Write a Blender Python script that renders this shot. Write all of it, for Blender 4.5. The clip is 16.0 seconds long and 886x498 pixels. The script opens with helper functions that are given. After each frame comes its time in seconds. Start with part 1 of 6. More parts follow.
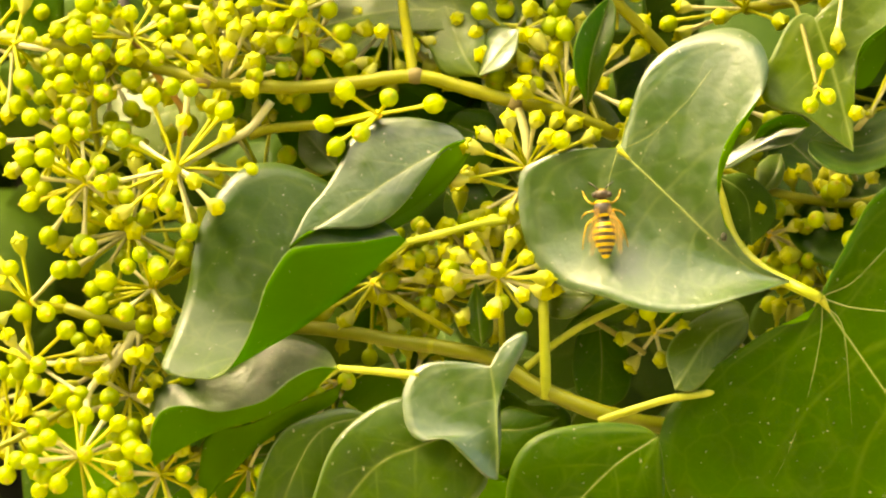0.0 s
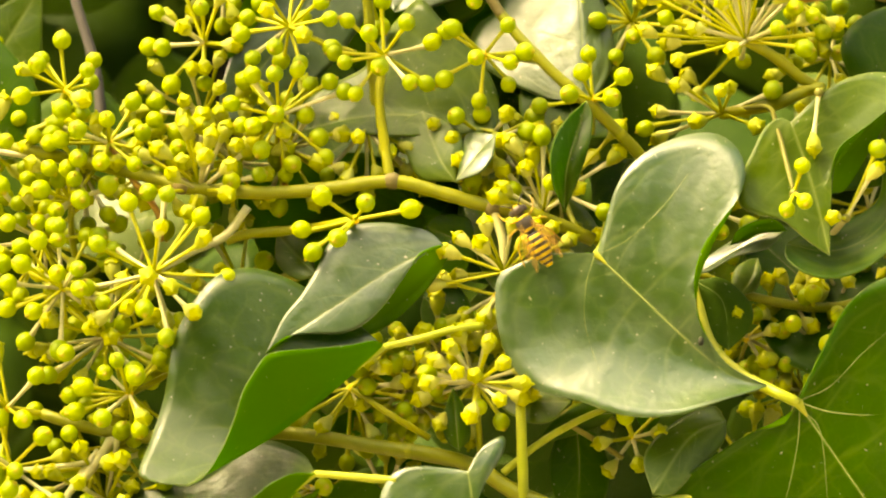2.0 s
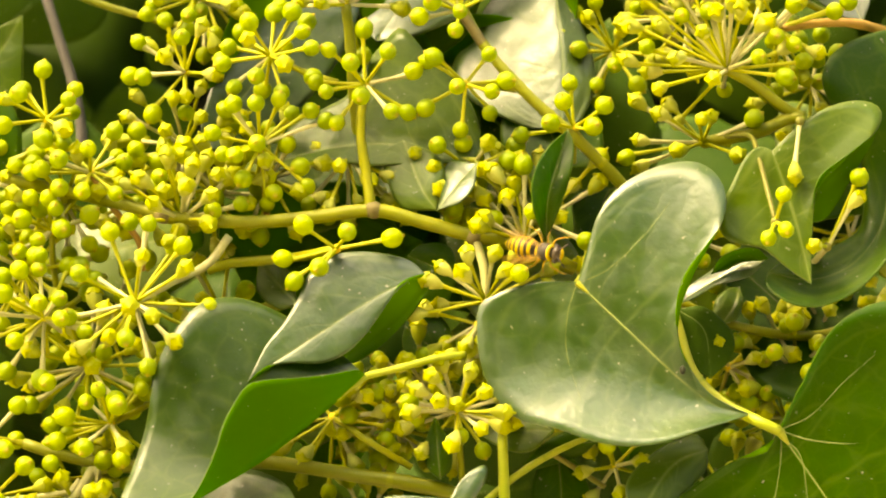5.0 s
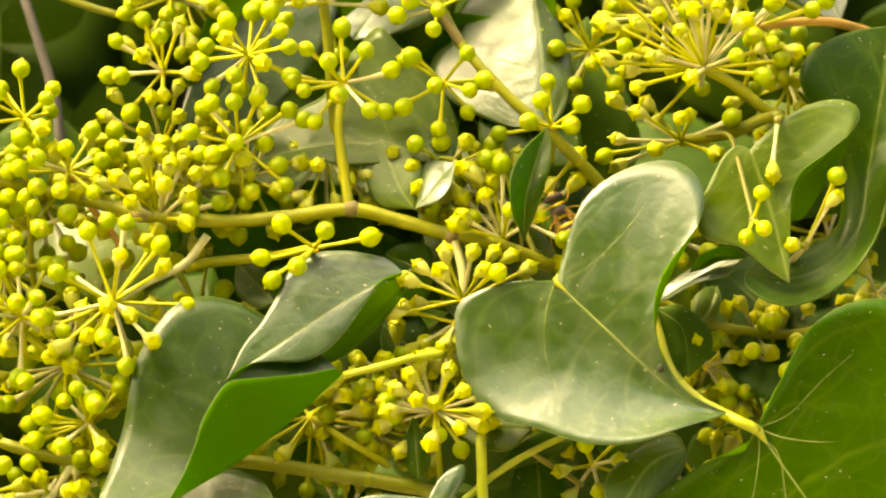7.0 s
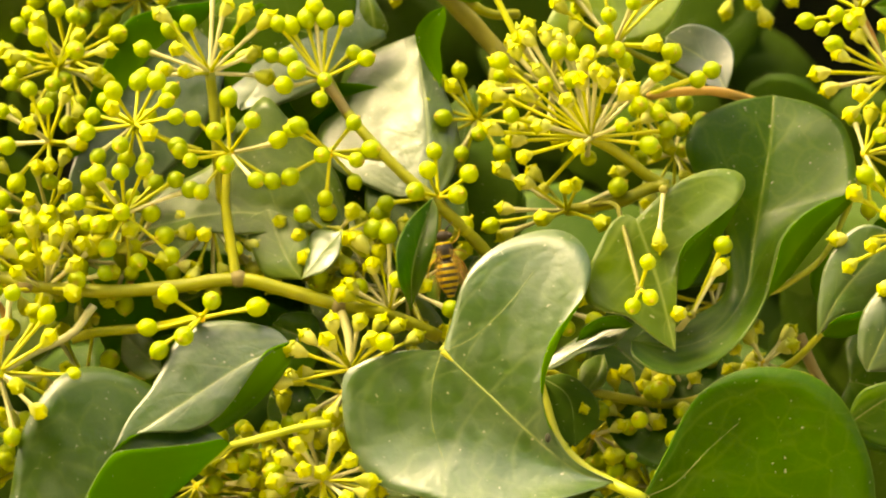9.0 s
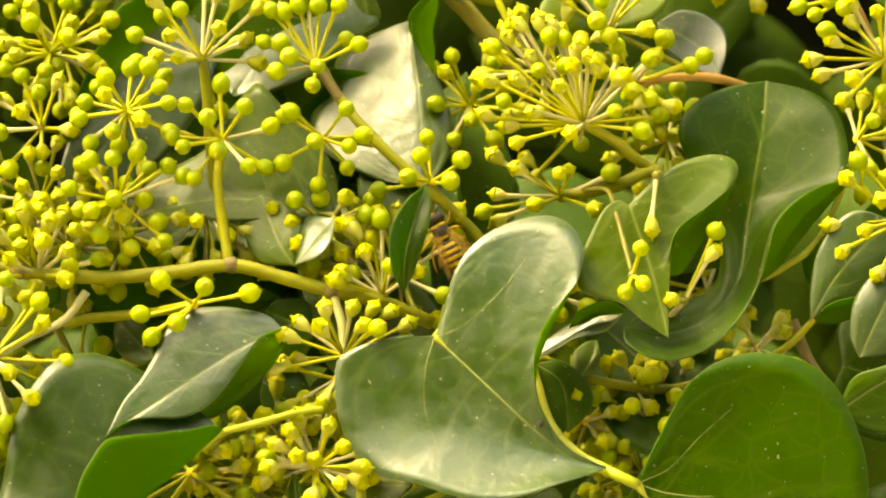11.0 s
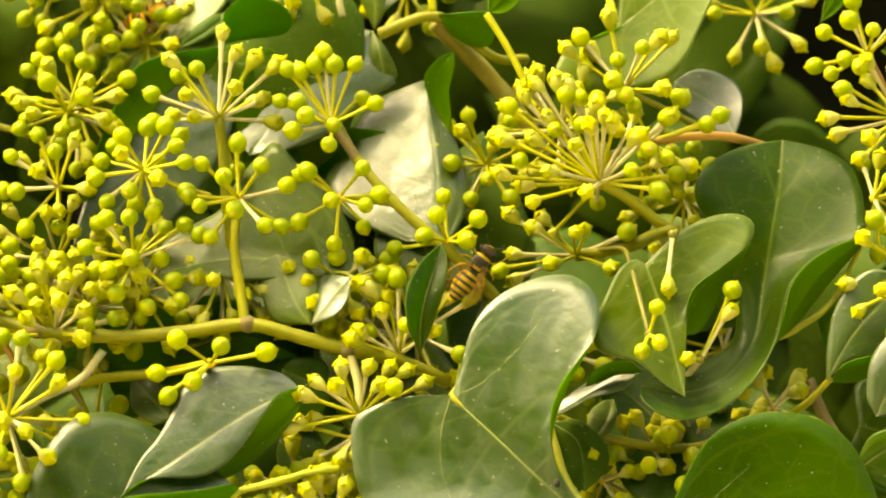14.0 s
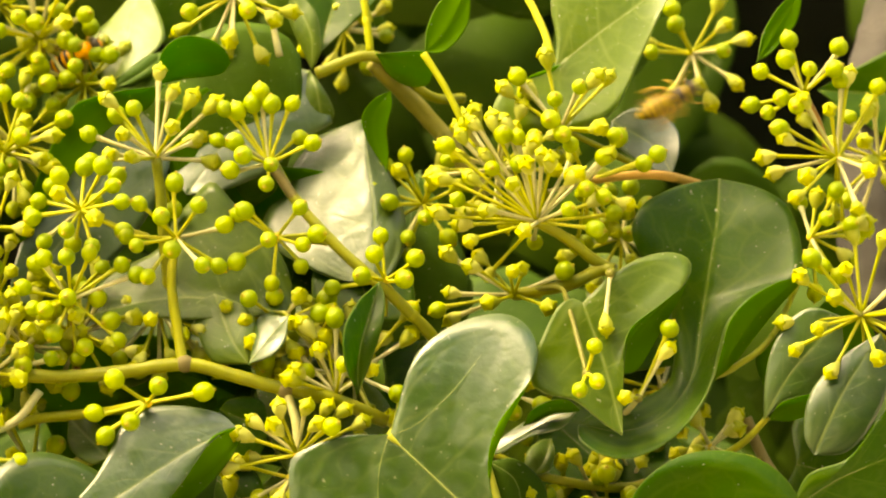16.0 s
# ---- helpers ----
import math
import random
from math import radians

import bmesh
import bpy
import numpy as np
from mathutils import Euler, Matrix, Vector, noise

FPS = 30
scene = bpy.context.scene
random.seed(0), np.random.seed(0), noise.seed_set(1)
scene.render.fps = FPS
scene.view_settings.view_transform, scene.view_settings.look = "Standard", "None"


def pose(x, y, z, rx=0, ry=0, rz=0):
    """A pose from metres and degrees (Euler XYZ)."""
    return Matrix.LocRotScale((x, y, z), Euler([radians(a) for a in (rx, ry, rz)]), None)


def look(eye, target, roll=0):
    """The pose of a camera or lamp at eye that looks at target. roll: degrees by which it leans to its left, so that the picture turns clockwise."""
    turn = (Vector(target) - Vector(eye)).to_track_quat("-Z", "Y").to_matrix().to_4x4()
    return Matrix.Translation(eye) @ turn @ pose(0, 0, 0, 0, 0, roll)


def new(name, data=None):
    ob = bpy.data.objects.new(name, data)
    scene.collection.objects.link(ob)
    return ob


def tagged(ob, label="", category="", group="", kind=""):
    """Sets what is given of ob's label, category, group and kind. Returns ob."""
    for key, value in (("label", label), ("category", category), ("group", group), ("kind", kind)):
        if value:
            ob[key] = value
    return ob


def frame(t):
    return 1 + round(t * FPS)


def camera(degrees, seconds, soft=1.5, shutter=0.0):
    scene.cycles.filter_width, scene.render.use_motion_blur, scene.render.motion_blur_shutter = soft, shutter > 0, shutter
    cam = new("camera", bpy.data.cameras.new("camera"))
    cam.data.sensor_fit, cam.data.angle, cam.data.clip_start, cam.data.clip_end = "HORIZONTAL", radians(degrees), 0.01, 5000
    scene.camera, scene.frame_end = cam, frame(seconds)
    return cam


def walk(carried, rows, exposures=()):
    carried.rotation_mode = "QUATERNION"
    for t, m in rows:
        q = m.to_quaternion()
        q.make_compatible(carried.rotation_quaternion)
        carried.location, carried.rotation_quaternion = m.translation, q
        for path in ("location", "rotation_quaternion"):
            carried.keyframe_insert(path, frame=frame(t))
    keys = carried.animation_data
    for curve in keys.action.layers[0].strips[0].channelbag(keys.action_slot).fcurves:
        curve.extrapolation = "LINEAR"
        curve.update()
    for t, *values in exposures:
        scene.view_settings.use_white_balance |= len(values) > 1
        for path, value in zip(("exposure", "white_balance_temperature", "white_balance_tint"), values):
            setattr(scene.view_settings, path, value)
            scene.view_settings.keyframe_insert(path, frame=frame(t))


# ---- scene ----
# A hand-held long lens turns in place before a flowering ivy hedge in the sun.
cam = camera(12.0, 16.0, soft=2.1, shutter=0.25)
EYE = 1.5
FACE = 1.1          # distance of the hedge's front
ROWS = [            # seconds, yaw, pitch, roll in degrees
    (0.0, 1.568, -1.928, 0.267),
    (0.5, 1.342, -1.300, 0.145),
    (1.0, 1.583, -1.030, 0.147),
    (1.5, 1.556, -0.774, 0.179),
    (2.0, 1.261, -0.499, 0.157),
    (2.5, 1.277, -0.232, 0.120),
    (3.0, 1.057, -0.084, 0.076),
    (3.5, 1.028, -0.008, 0.029),
    (6.0, 1.001, -0.263, 0.109),
    (6.5, 1.009, -0.329, 0.027),
    (7.0, 0.713, -0.118, 0.047),
    (7.5, 0.041, 0.223, 0.004),
    (8.0, -0.194, 0.346, -0.018),
    (8.5, -0.423, 0.509, 0.009),
    (9.0, -0.826, 0.827, -0.064),
    (9.2, -0.910, 0.927, -0.071),
    (11.5, -0.940, 0.598, -0.125),
    (12.0, -1.056, 0.888, -0.160),
    (12.5, -1.126, 1.246, -0.111),
    (13.0, -0.855, 1.453, -0.133),
    (13.5, -0.677, 1.459, -0.145),
    (14.0, -0.703, 1.441, -0.113),
    (14.5, -0.714, 1.512, -0.146),
    (15.0, -0.891, 1.524, -0.153),
    (15.5, -1.338, 1.704, -0.235),
    (16.0, -1.555, 1.972, -0.232),
]
walk(cam, [(t, Matrix.Translation((0, 0, EYE)) @ Euler((0, 0, radians(yaw))).to_matrix().to_4x4()
            @ Euler((radians(90 + pitch), 0, 0)).to_matrix().to_4x4() @ Euler((0, 0, radians(roll))).to_matrix().to_4x4())
           for t, yaw, pitch, roll in ROWS],
     exposures=[(t, stops - 0.23, 11400, -1) for t, stops in ((0, 3.66), (1.5, 3.53), (3.5, 3.46), (6.5, 3.48), (9, 3.42), (16, 3.31))])
cam.data.dof.use_dof = True
cam.data.dof.focus_distance = 1.1
cam.data.dof.aperture_fstop = 13.0

# ---- light ----
SUN = Vector((-0.47, -0.10, 0.875)).normalized()
world = bpy.data.worlds.new("world")
scene.world = world
world.use_nodes = True
wn = world.node_tree
sky = wn.nodes.new("ShaderNodeTexSky")
sky.sky_type = "NISHITA"
sky.sun_disc = False
sky.dust_density = 6.0
sky.ozone_density = 0.2
sky.sun_elevation = math.asin(SUN.z)
sky.sun_rotation = math.atan2(SUN.x, SUN.y)
wn.links.new(sky.outputs[0], wn.nodes["Background"].inputs[0])
wn.nodes["Background"].inputs[1].default_value = 0.15
lamp = bpy.data.lights.new("sun", "SUN")
lamp.energy = 0.53
lamp.angle = radians(10.0)
lamp.color = (1.0, 0.94, 0.84)
sun = new("sun", lamp)
sun.matrix_world = look(SUN * 5 + Vector((0, 1, 1.5)), (0, 1, 1.5))


# ---- materials ----
class Nodes:
    """A small hand for wiring one material."""

    def __init__(self, name):
        self.m = bpy.data.materials.new(name)
        self.m.use_nodes = True
        self.t = self.m.node_tree
        self.b = self.t.nodes["Principled BSDF"]
        self.out = self.t.nodes["Material Output"]

    def put(self, kind, **values):
        n = self.t.nodes.new(kind)
        for k, v in values.items():
            if k == "op":
                n.operation = v
            elif k == "mode":
                n.blend_type = v
        return n

    def link(self, a, b):
        self.t.links.new(a, b)

    def math(self, op, a, b=None, c=None):
        n = self.put("ShaderNodeMath", op=op)
        for i, v in enumerate((a, b, c)):
            if v is None:
                continue
            if isinstance(v, (int, float)):
                n.inputs[i].default_value = v
            else:
                self.link(v, n.inputs[i])
        return n.outputs[0]

    def noise(self, scale, detail=3.0, rough=0.55):
        n = self.put("ShaderNodeTexNoise")
        c = self.put("ShaderNodeTexCoord")
        self.link(c.outputs["Object"], n.inputs["Vector"])
        n.inputs["Scale"].default_value = scale
        n.inputs["Detail"].default_value = detail
        n.inputs["Roughness"].default_value = rough
        return n.outputs["Fac"]

    def step(self, v, lo, hi, a=0.0, b=1.0):
        n = self.put("ShaderNodeMapRange")
        n.interpolation_type = "SMOOTHSTEP"
        self.link(v, n.inputs[0])
        for i, x in enumerate((lo, hi, a, b)):
            n.inputs[i + 1].default_value = x
        return n.outputs[0]

    def mix(self, fac, a, b, mode="MIX"):
        n = self.put("ShaderNodeMix", mode=mode)
        n.data_type = "RGBA"
        for s, v in ((n.inputs[0], fac), (n.inputs[6], a), (n.inputs[7], b)):
            if isinstance(v, (int, float)):
                s.default_value = v
            elif isinstance(v, tuple):
                s.default_value = (*v, 1)
            else:
                self.link(v, s)
        return n.outputs[2]

    def bump(self, height, strength, distance):
        n = self.put("ShaderNodeBump")
        n.inputs["Strength"].default_value = strength
        n.inputs["Distance"].default_value = distance
        self.link(height, n.inputs["Height"])
        self.link(n.outputs[0], self.b.inputs["Normal"])
        return n.outputs[0]

    def rand(self):
        return self.put("ShaderNodeObjectInfo").outputs["Random"]

    def translucent(self, colour, share):
        t = self.put("ShaderNodeBsdfTranslucent")
        if isinstance(colour, tuple):
            t.inputs[0].default_value = (*colour, 1)
        else:
            self.link(colour, t.inputs[0])
        m = self.put("ShaderNodeMixShader")
        m.inputs[0].default_value = share
        self.link(self.b.outputs[0], m.inputs[1])
        self.link(t.outputs[0], m.inputs[2])
        self.link(m.outputs[0], self.out.inputs[0])


def leaf_material(name, dark, light, vein, rough, share, glow, vein_amount=0.38, specular=0.5, relief=1.0):
    n = Nodes(name)
    uv = n.put("ShaderNodeUVMap")
    s = n.put("ShaderNodeSeparateXYZ")
    n.link(uv.outputs[0], s.inputs[0])
    across = n.math("ABSOLUTE", n.math("MULTIPLY_ADD", s.outputs[0], 2.0, -1.0))
    along = s.outputs[1]
    uv2 = n.put("ShaderNodeUVMap")
    uv2.uv_map = "metric"
    s2 = n.put("ShaderNodeSeparateXYZ")
    n.link(uv2.outputs[0], s2.inputs[0])
    bend = n.noise(70, 2.0)
    wob = n.math("MULTIPLY_ADD", bend, 0.04, -0.02)
    run = n.math("ADD", n.math("MULTIPLY_ADD", across, -0.22, along), wob)
    # side veins leave the midrib at even steps and thin out to the edge
    saw = n.math("ABSOLUTE", n.math("SUBTRACT", n.math("FRACT", n.math("MULTIPLY", run, 5.0)), 0.5))
    side = n.math("MULTIPLY", n.step(saw, 0.42, 0.50), n.step(across, 0.98, 0.1, 0.0, 0.42))
    net = n.put("ShaderNodeTexVoronoi")
    net.feature = "DISTANCE_TO_EDGE"
    net.inputs["Scale"].default_value = 230
    co = n.put("ShaderNodeTexCoord")
    warp = n.put("ShaderNodeTexNoise")
    warp.inputs["Scale"].default_value = 160
    warp.inputs["Detail"].default_value = 2.0
    n.link(co.outputs["Object"], warp.inputs["Vector"])
    shift = n.put("ShaderNodeVectorMath")
    shift.operation = "MULTIPLY_ADD"
    shift.inputs[1].default_value = (0.006, 0.006, 0.006)
    n.link(warp.outputs["Color"], shift.inputs[0])
    n.link(co.outputs["Object"], shift.inputs[2])
    n.link(shift.outputs[0], net.inputs["Vector"])
    coarse = n.put("ShaderNodeTexVoronoi")
    coarse.feature = "DISTANCE_TO_EDGE"
    coarse.inputs["Scale"].default_value = 95
    n.link(shift.outputs[0], coarse.inputs["Vector"])
    # a net of fine veins, with a coarser one over it
    fine = n.math("MAXIMUM", n.step(net.outputs[0], 0.09, 0.0, 0.0, 0.08), n.step(coarse.outputs[0], 0.08, 0.0, 0.0, 0.20))
    mid = n.step(s2.outputs[0], 0.075, 0.03, 0.0, 0.6)
    edge = n.step(s2.outputs[1], 0.045, 0.02, 0.0, 0.5)
    # two strong veins fan out from the base on each half
    span = n.math("ADD", s2.outputs[0], s2.outputs[1])
    fan = []
    for a, b in ((0.20, 0.62), (0.50, 1.10)):
        off = n.math("ABSOLUTE", n.math("SUBTRACT", n.math("MULTIPLY_ADD", bend, 0.22, across), n.math("MULTIPLY_ADD", along, b, a + 0.11)))
        fan.append(n.step(n.math("MULTIPLY", off, span), 0.17, 0.0, 0.0, 0.45))
    fans = n.math("MULTIPLY", n.math("MAXIMUM", *fan), n.step(along, 0.60, 0.08))
    veins = n.math("MAXIMUM", n.math("MAXIMUM", n.math("MAXIMUM", mid, fans), edge), n.math("MAXIMUM", side, fine))
    pucker = n.math("MULTIPLY", n.noise(150, 2.0), 1.1)
    lay = n.put("ShaderNodeCombineXYZ")
    n.link(n.math("MULTIPLY", s.outputs[0], 9.0), lay.inputs[0])
    n.link(n.math("MULTIPLY", along, 3.0), lay.inputs[1])
    crease = n.put("ShaderNodeTexNoise")
    crease.inputs["Scale"].default_value = 1.0
    crease.inputs["Detail"].default_value = 3.0
    n.link(lay.outputs[0], crease.inputs["Vector"])
    pucker = n.math("MULTIPLY_ADD", crease.outputs["Fac"], 1.6 * relief - 1.5, pucker)
    patch = n.math("MULTIPLY_ADD", n.noise(55, 4.0), 0.8, n.math("MULTIPLY_ADD", n.rand(), 0.6, -0.25))
    body = n.mix(n.step(patch, 0.18, 0.92), dark, light)
    specks = n.step(n.noise(800, 1.0), 0.73, 0.78, 0.0, 0.45)
    body = n.mix(specks, body, (0.45, 0.42, 0.3))
    col = n.mix(n.math("MULTIPLY", veins, vein_amount), body, vein)
    n.link(col, n.b.inputs["Base Color"])
    n.b.inputs["Specular IOR Level"].default_value = specular
    n.link(n.step(n.noise(170, 4.0), 0.3, 0.7, rough - 0.06, rough + 0.12), n.b.inputs["Roughness"])
    n.bump(n.math("ADD", pucker, n.math("MULTIPLY_ADD", veins, -0.3, n.math("MULTIPLY", n.noise(420, 3.0), 0.6))), 0.42 * relief, 0.0006)
    n.translucent(n.mix(0.5, glow, col, "MIX"), share)
    return n.m


LEAF = leaf_material("ivy_leaf_upper", (0.013, 0.034, 0.0003), (0.022, 0.062, 0.0004), (0.17, 0.23, 0.03), 0.36, 0.36, (0.10, 0.44, 0.0), 0.38, 0.12)
WAXY = leaf_material("waxy_ivy_leaf", (0.010, 0.032, 0.0003), (0.022, 0.056, 0.0006), (0.20, 0.24, 0.07), 0.38, 0.24, (0.14, 0.44, 0.0), 0.34, 0.86)
SATIN = leaf_material("satin_ivy_leaf", (0.015, 0.038, 0.0003), (0.036, 0.078, 0.0005), (0.20, 0.25, 0.04), 0.35, 0.32, (0.16, 0.46, 0.0), 0.36, 0.40)
GLOSSY = leaf_material("glossy_ivy_leaf", (0.018, 0.040, 0.001), (0.034, 0.066, 0.002), (0.20, 0.24, 0.07), 0.40, 0.20, (0.14, 0.38, 0.0), 0.36, 0.68, 1.5)
UNDER = leaf_material("ivy_leaf_under", (0.042, 0.120, 0.001), (0.066, 0.16, 0.002), (0.11, 0.22, 0.008), 0.5, 0.6, (0.17, 0.52, 0.0), 0.25, 0.06)
YOUNG = leaf_material("young_ivy_leaf", (0.034, 0.066, 0.001), (0.064, 0.105, 0.003), (0.30, 0.35, 0.08), 0.36, 0.28, (0.22, 0.42, 0.01), 0.36, 0.28)
# a copy for leaves in shade, with the depth of shade tuned into its colours
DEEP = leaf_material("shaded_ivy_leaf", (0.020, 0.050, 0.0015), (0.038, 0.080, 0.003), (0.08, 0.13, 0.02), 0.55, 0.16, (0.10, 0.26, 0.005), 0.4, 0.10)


def skin(name, dark, light, rough, grain, bump=0.2, share=0.0, tip=None, tip_at=(0.0, 1.0)):
    """Plant skin: two tones by noise and by piece, fine relief, a little light shining through."""
    n = Nodes(name)
    f = n.math("MULTIPLY_ADD", n.noise(grain, 4.0), 0.8, n.math("MULTIPLY_ADD", n.rand(), 0.7, -0.3))
    col = n.mix(n.step(f, 0.1, 0.95), dark, light)
    if tip:
        co = n.put("ShaderNodeTexCoord")
        s = n.put("ShaderNodeSeparateXYZ")
        n.link(co.outputs["Object"], s.inputs[0])
        col = n.mix(n.step(s.outputs[2], *tip_at), col, tip)
    n.link(col, n.b.inputs["Base Color"])
    n.b.inputs["Roughness"].default_value = rough
    n.b.inputs["Specular IOR Level"].default_value = 0.28
    if bump:
        n.bump(n.noise(grain * 4, 3.0), bump, 0.0003)
    if share:
        n.translucent(col, share)
    return n.m


BERRY = skin("green_berry", (0.203, 0.275, 0.0033), (0.304, 0.365, 0.0067), 0.48, 700, 0.2, 0.3, (0.338, 0.270, 0.0225), (0.0037, 0.0041))
CUP = skin("spent_flower", (0.26, 0.285, 0.015), (0.40, 0.40, 0.09), 0.6, 500, 0.25, 0.2)
CROWN = skin("flower_disc", (0.242, 0.269, 0.0033), (0.373, 0.379, 0.0055), 0.5, 900, 0.4, 0.2)
PEDICEL = skin("pedicel", (0.242, 0.257, 0.0063), (0.367, 0.357, 0.0210), 0.6, 350, 0.15, 0.1)
GREY_PEDICEL = skin("pale_pedicel", (0.30, 0.285, 0.11), (0.46, 0.43, 0.22), 0.65, 350, 0.15, 0.1)
HUB = skin("umbel_hub", (0.504, 0.324, 0.0180), (0.600, 0.480, 0.0360), 0.6, 900, 0.3)
STEM = skin("green_stem", (0.120, 0.129, 0.0037), (0.216, 0.212, 0.0064), 0.5, 220, 0.35)
OLIVE = skin("olive_stem", (0.085, 0.085, 0.0068), (0.162, 0.145, 0.0213), 0.55, 200, 0.5)
PETIOLE = skin("petiole", (0.198, 0.236, 0.0124), (0.285, 0.298, 0.0310), 0.45, 260, 0.2, 0.1)
RIB = skin("leaf_midrib", (0.12, 0.165, 0.035), (0.18, 0.23, 0.065), 0.4, 260, 0.1, 0.1)
RIB_UNDER = skin("leaf_midrib_under", (0.11, 0.30, 0.004), (0.14, 0.33, 0.01), 0.5, 260, 0.1, 0.2)
BARK = skin("brown_stem", (0.100, 0.080, 0.0250), (0.210, 0.160, 0.0600), 0.7, 180, 0.6)
OLD = skin("old_grey_bark", (0.030, 0.027, 0.0240), (0.075, 0.066, 0.0600), 0.85, 120, 0.8)
RED = skin("reddish_stalk", (0.240, 0.104, 0.0240), (0.320, 0.192, 0.0400), 0.55, 220, 0.3)
EARTH = skin("pale_bounce_ground", (0.30, 0.27, 0.20), (0.47, 0.42, 0.33), 0.95, 14, 1.0)
NEAR_BLACK = skin("near_black", (0.010, 0.012, 0.005), (0.026, 0.028, 0.014), 0.95, 25, 1.0)


# ---- building helpers ----
def part(name, data, material, parent, label="", m=None):
    """One mesh as a part under a thing. data: a mesh, or (vertices, faces)."""
    if isinstance(data, tuple):
        me = bpy.data.meshes.new(name)
        me.from_pydata(data[0], [], data[1])
        me.polygons.foreach_set("use_smooth", [True] * len(me.polygons))
        me.update()
        data = me
    if material and not data.materials:
        data.materials.append(material)
    ob = new(name, data)
    ob.parent = parent
    if m is not None:
        ob.matrix_basis = m
    return tagged(ob, label)


def thing(name, at, label, category, group="", kind=""):
    ob = new(name)
    ob.empty_display_size = 0.005
    ob.location = at
    return tagged(ob, label, category, group, kind)


def spline(points, n):
    """n places along a smooth line through the points, evenly by length."""
    p = [Vector(q) for q in points]
    p = [2 * p[0] - p[1], *p, 2 * p[-1] - p[-2]]
    fine = []
    for i in range(1, len(p) - 2):
        a, b, c, d = p[i - 1:i + 3]
        for k in range(16):
            t = k / 16
            fine.append(0.5 * (2 * b + (c - a) * t + (2 * a - 5 * b + 4 * c - d) * t * t + (3 * b - a - 3 * c + d) * t ** 3))
    fine.append(p[-2])
    length = np.concatenate([[0], np.cumsum([(y - x).length for x, y in zip(fine, fine[1:])])])
    want = np.linspace(0, length[-1], n)
    cols = [np.interp(want, length, [q[k] for q in fine]) for k in range(3)]
    return [Vector(c) for c in zip(*cols)]


def tube(points, r0, r1, n=24, sides=10, lumps=0.06, origin=(0, 0, 0), seed=0):
    """A round stalk along the points, with uneven girth and closed ends."""
    line = spline(points, n)
    o = Vector(origin)
    verts, faces = [], []
    side = None
    for i, c in enumerate(line):
        t = (line[min(i + 1, n - 1)] - line[max(i - 1, 0)]).normalized()
        side = (side - t * side.dot(t)).normalized() if side else t.orthogonal().normalized()
        up = t.cross(side)
        r = r0 + (r1 - r0) * i / (n - 1)
        for k in range(sides):
            a = math.tau * k / sides
            d = side * math.cos(a) + up * math.sin(a)
            w = 1 + lumps * 2 * noise.noise((c + d * r) * 180 + Vector((seed, 0, 0)))
            verts.append(c + d * r * w - o)
        if i:
            for k in range(sides):
                a, b = (i - 1) * sides + k, (i - 1) * sides + (k + 1) % sides
                faces.append((a, b, b + sides, a + sides))
    faces.append(tuple(range(sides))[::-1])
    faces.append(tuple((n - 1) * sides + k for k in range(sides)))
    return [tuple(v) for v in verts], faces


def lathe(profile, sides=12, lobes=0.0, lobed_from=99, caps=True):
    """A turned form round z from (radius, height) pairs; the rim may have five lobes."""
    verts, faces = [], []
    for i, (r, z) in enumerate(profile):
        for k in range(sides):
            a = math.tau * k / sides
            w = 1 + (lobes * math.cos(5 * a) if i >= lobed_from else 0)
            verts.append((r * w * math.cos(a), r * w * math.sin(a), z))
        if i:
            for k in range(sides):
                a, b = (i - 1) * sides + k, (i - 1) * sides + (k + 1) % sides
                faces.append((a, b, b + sides, a + sides))
    if caps:
        faces.append(tuple(range(sides))[::-1])
        faces.append(tuple((len(profile) - 1) * sides + k for k in range(sides)))
    return verts, faces


def mesh(name, data, material):
    me = bpy.data.meshes.new(name)
    me.from_pydata(data[0], [], data[1])
    me.polygons.foreach_set("use_smooth", [True] * len(me.polygons))
    me.materials.append(material)
    return me


# ---- leaves ----
PLAIN = "glossy dark green ivy leaf with pale veins"


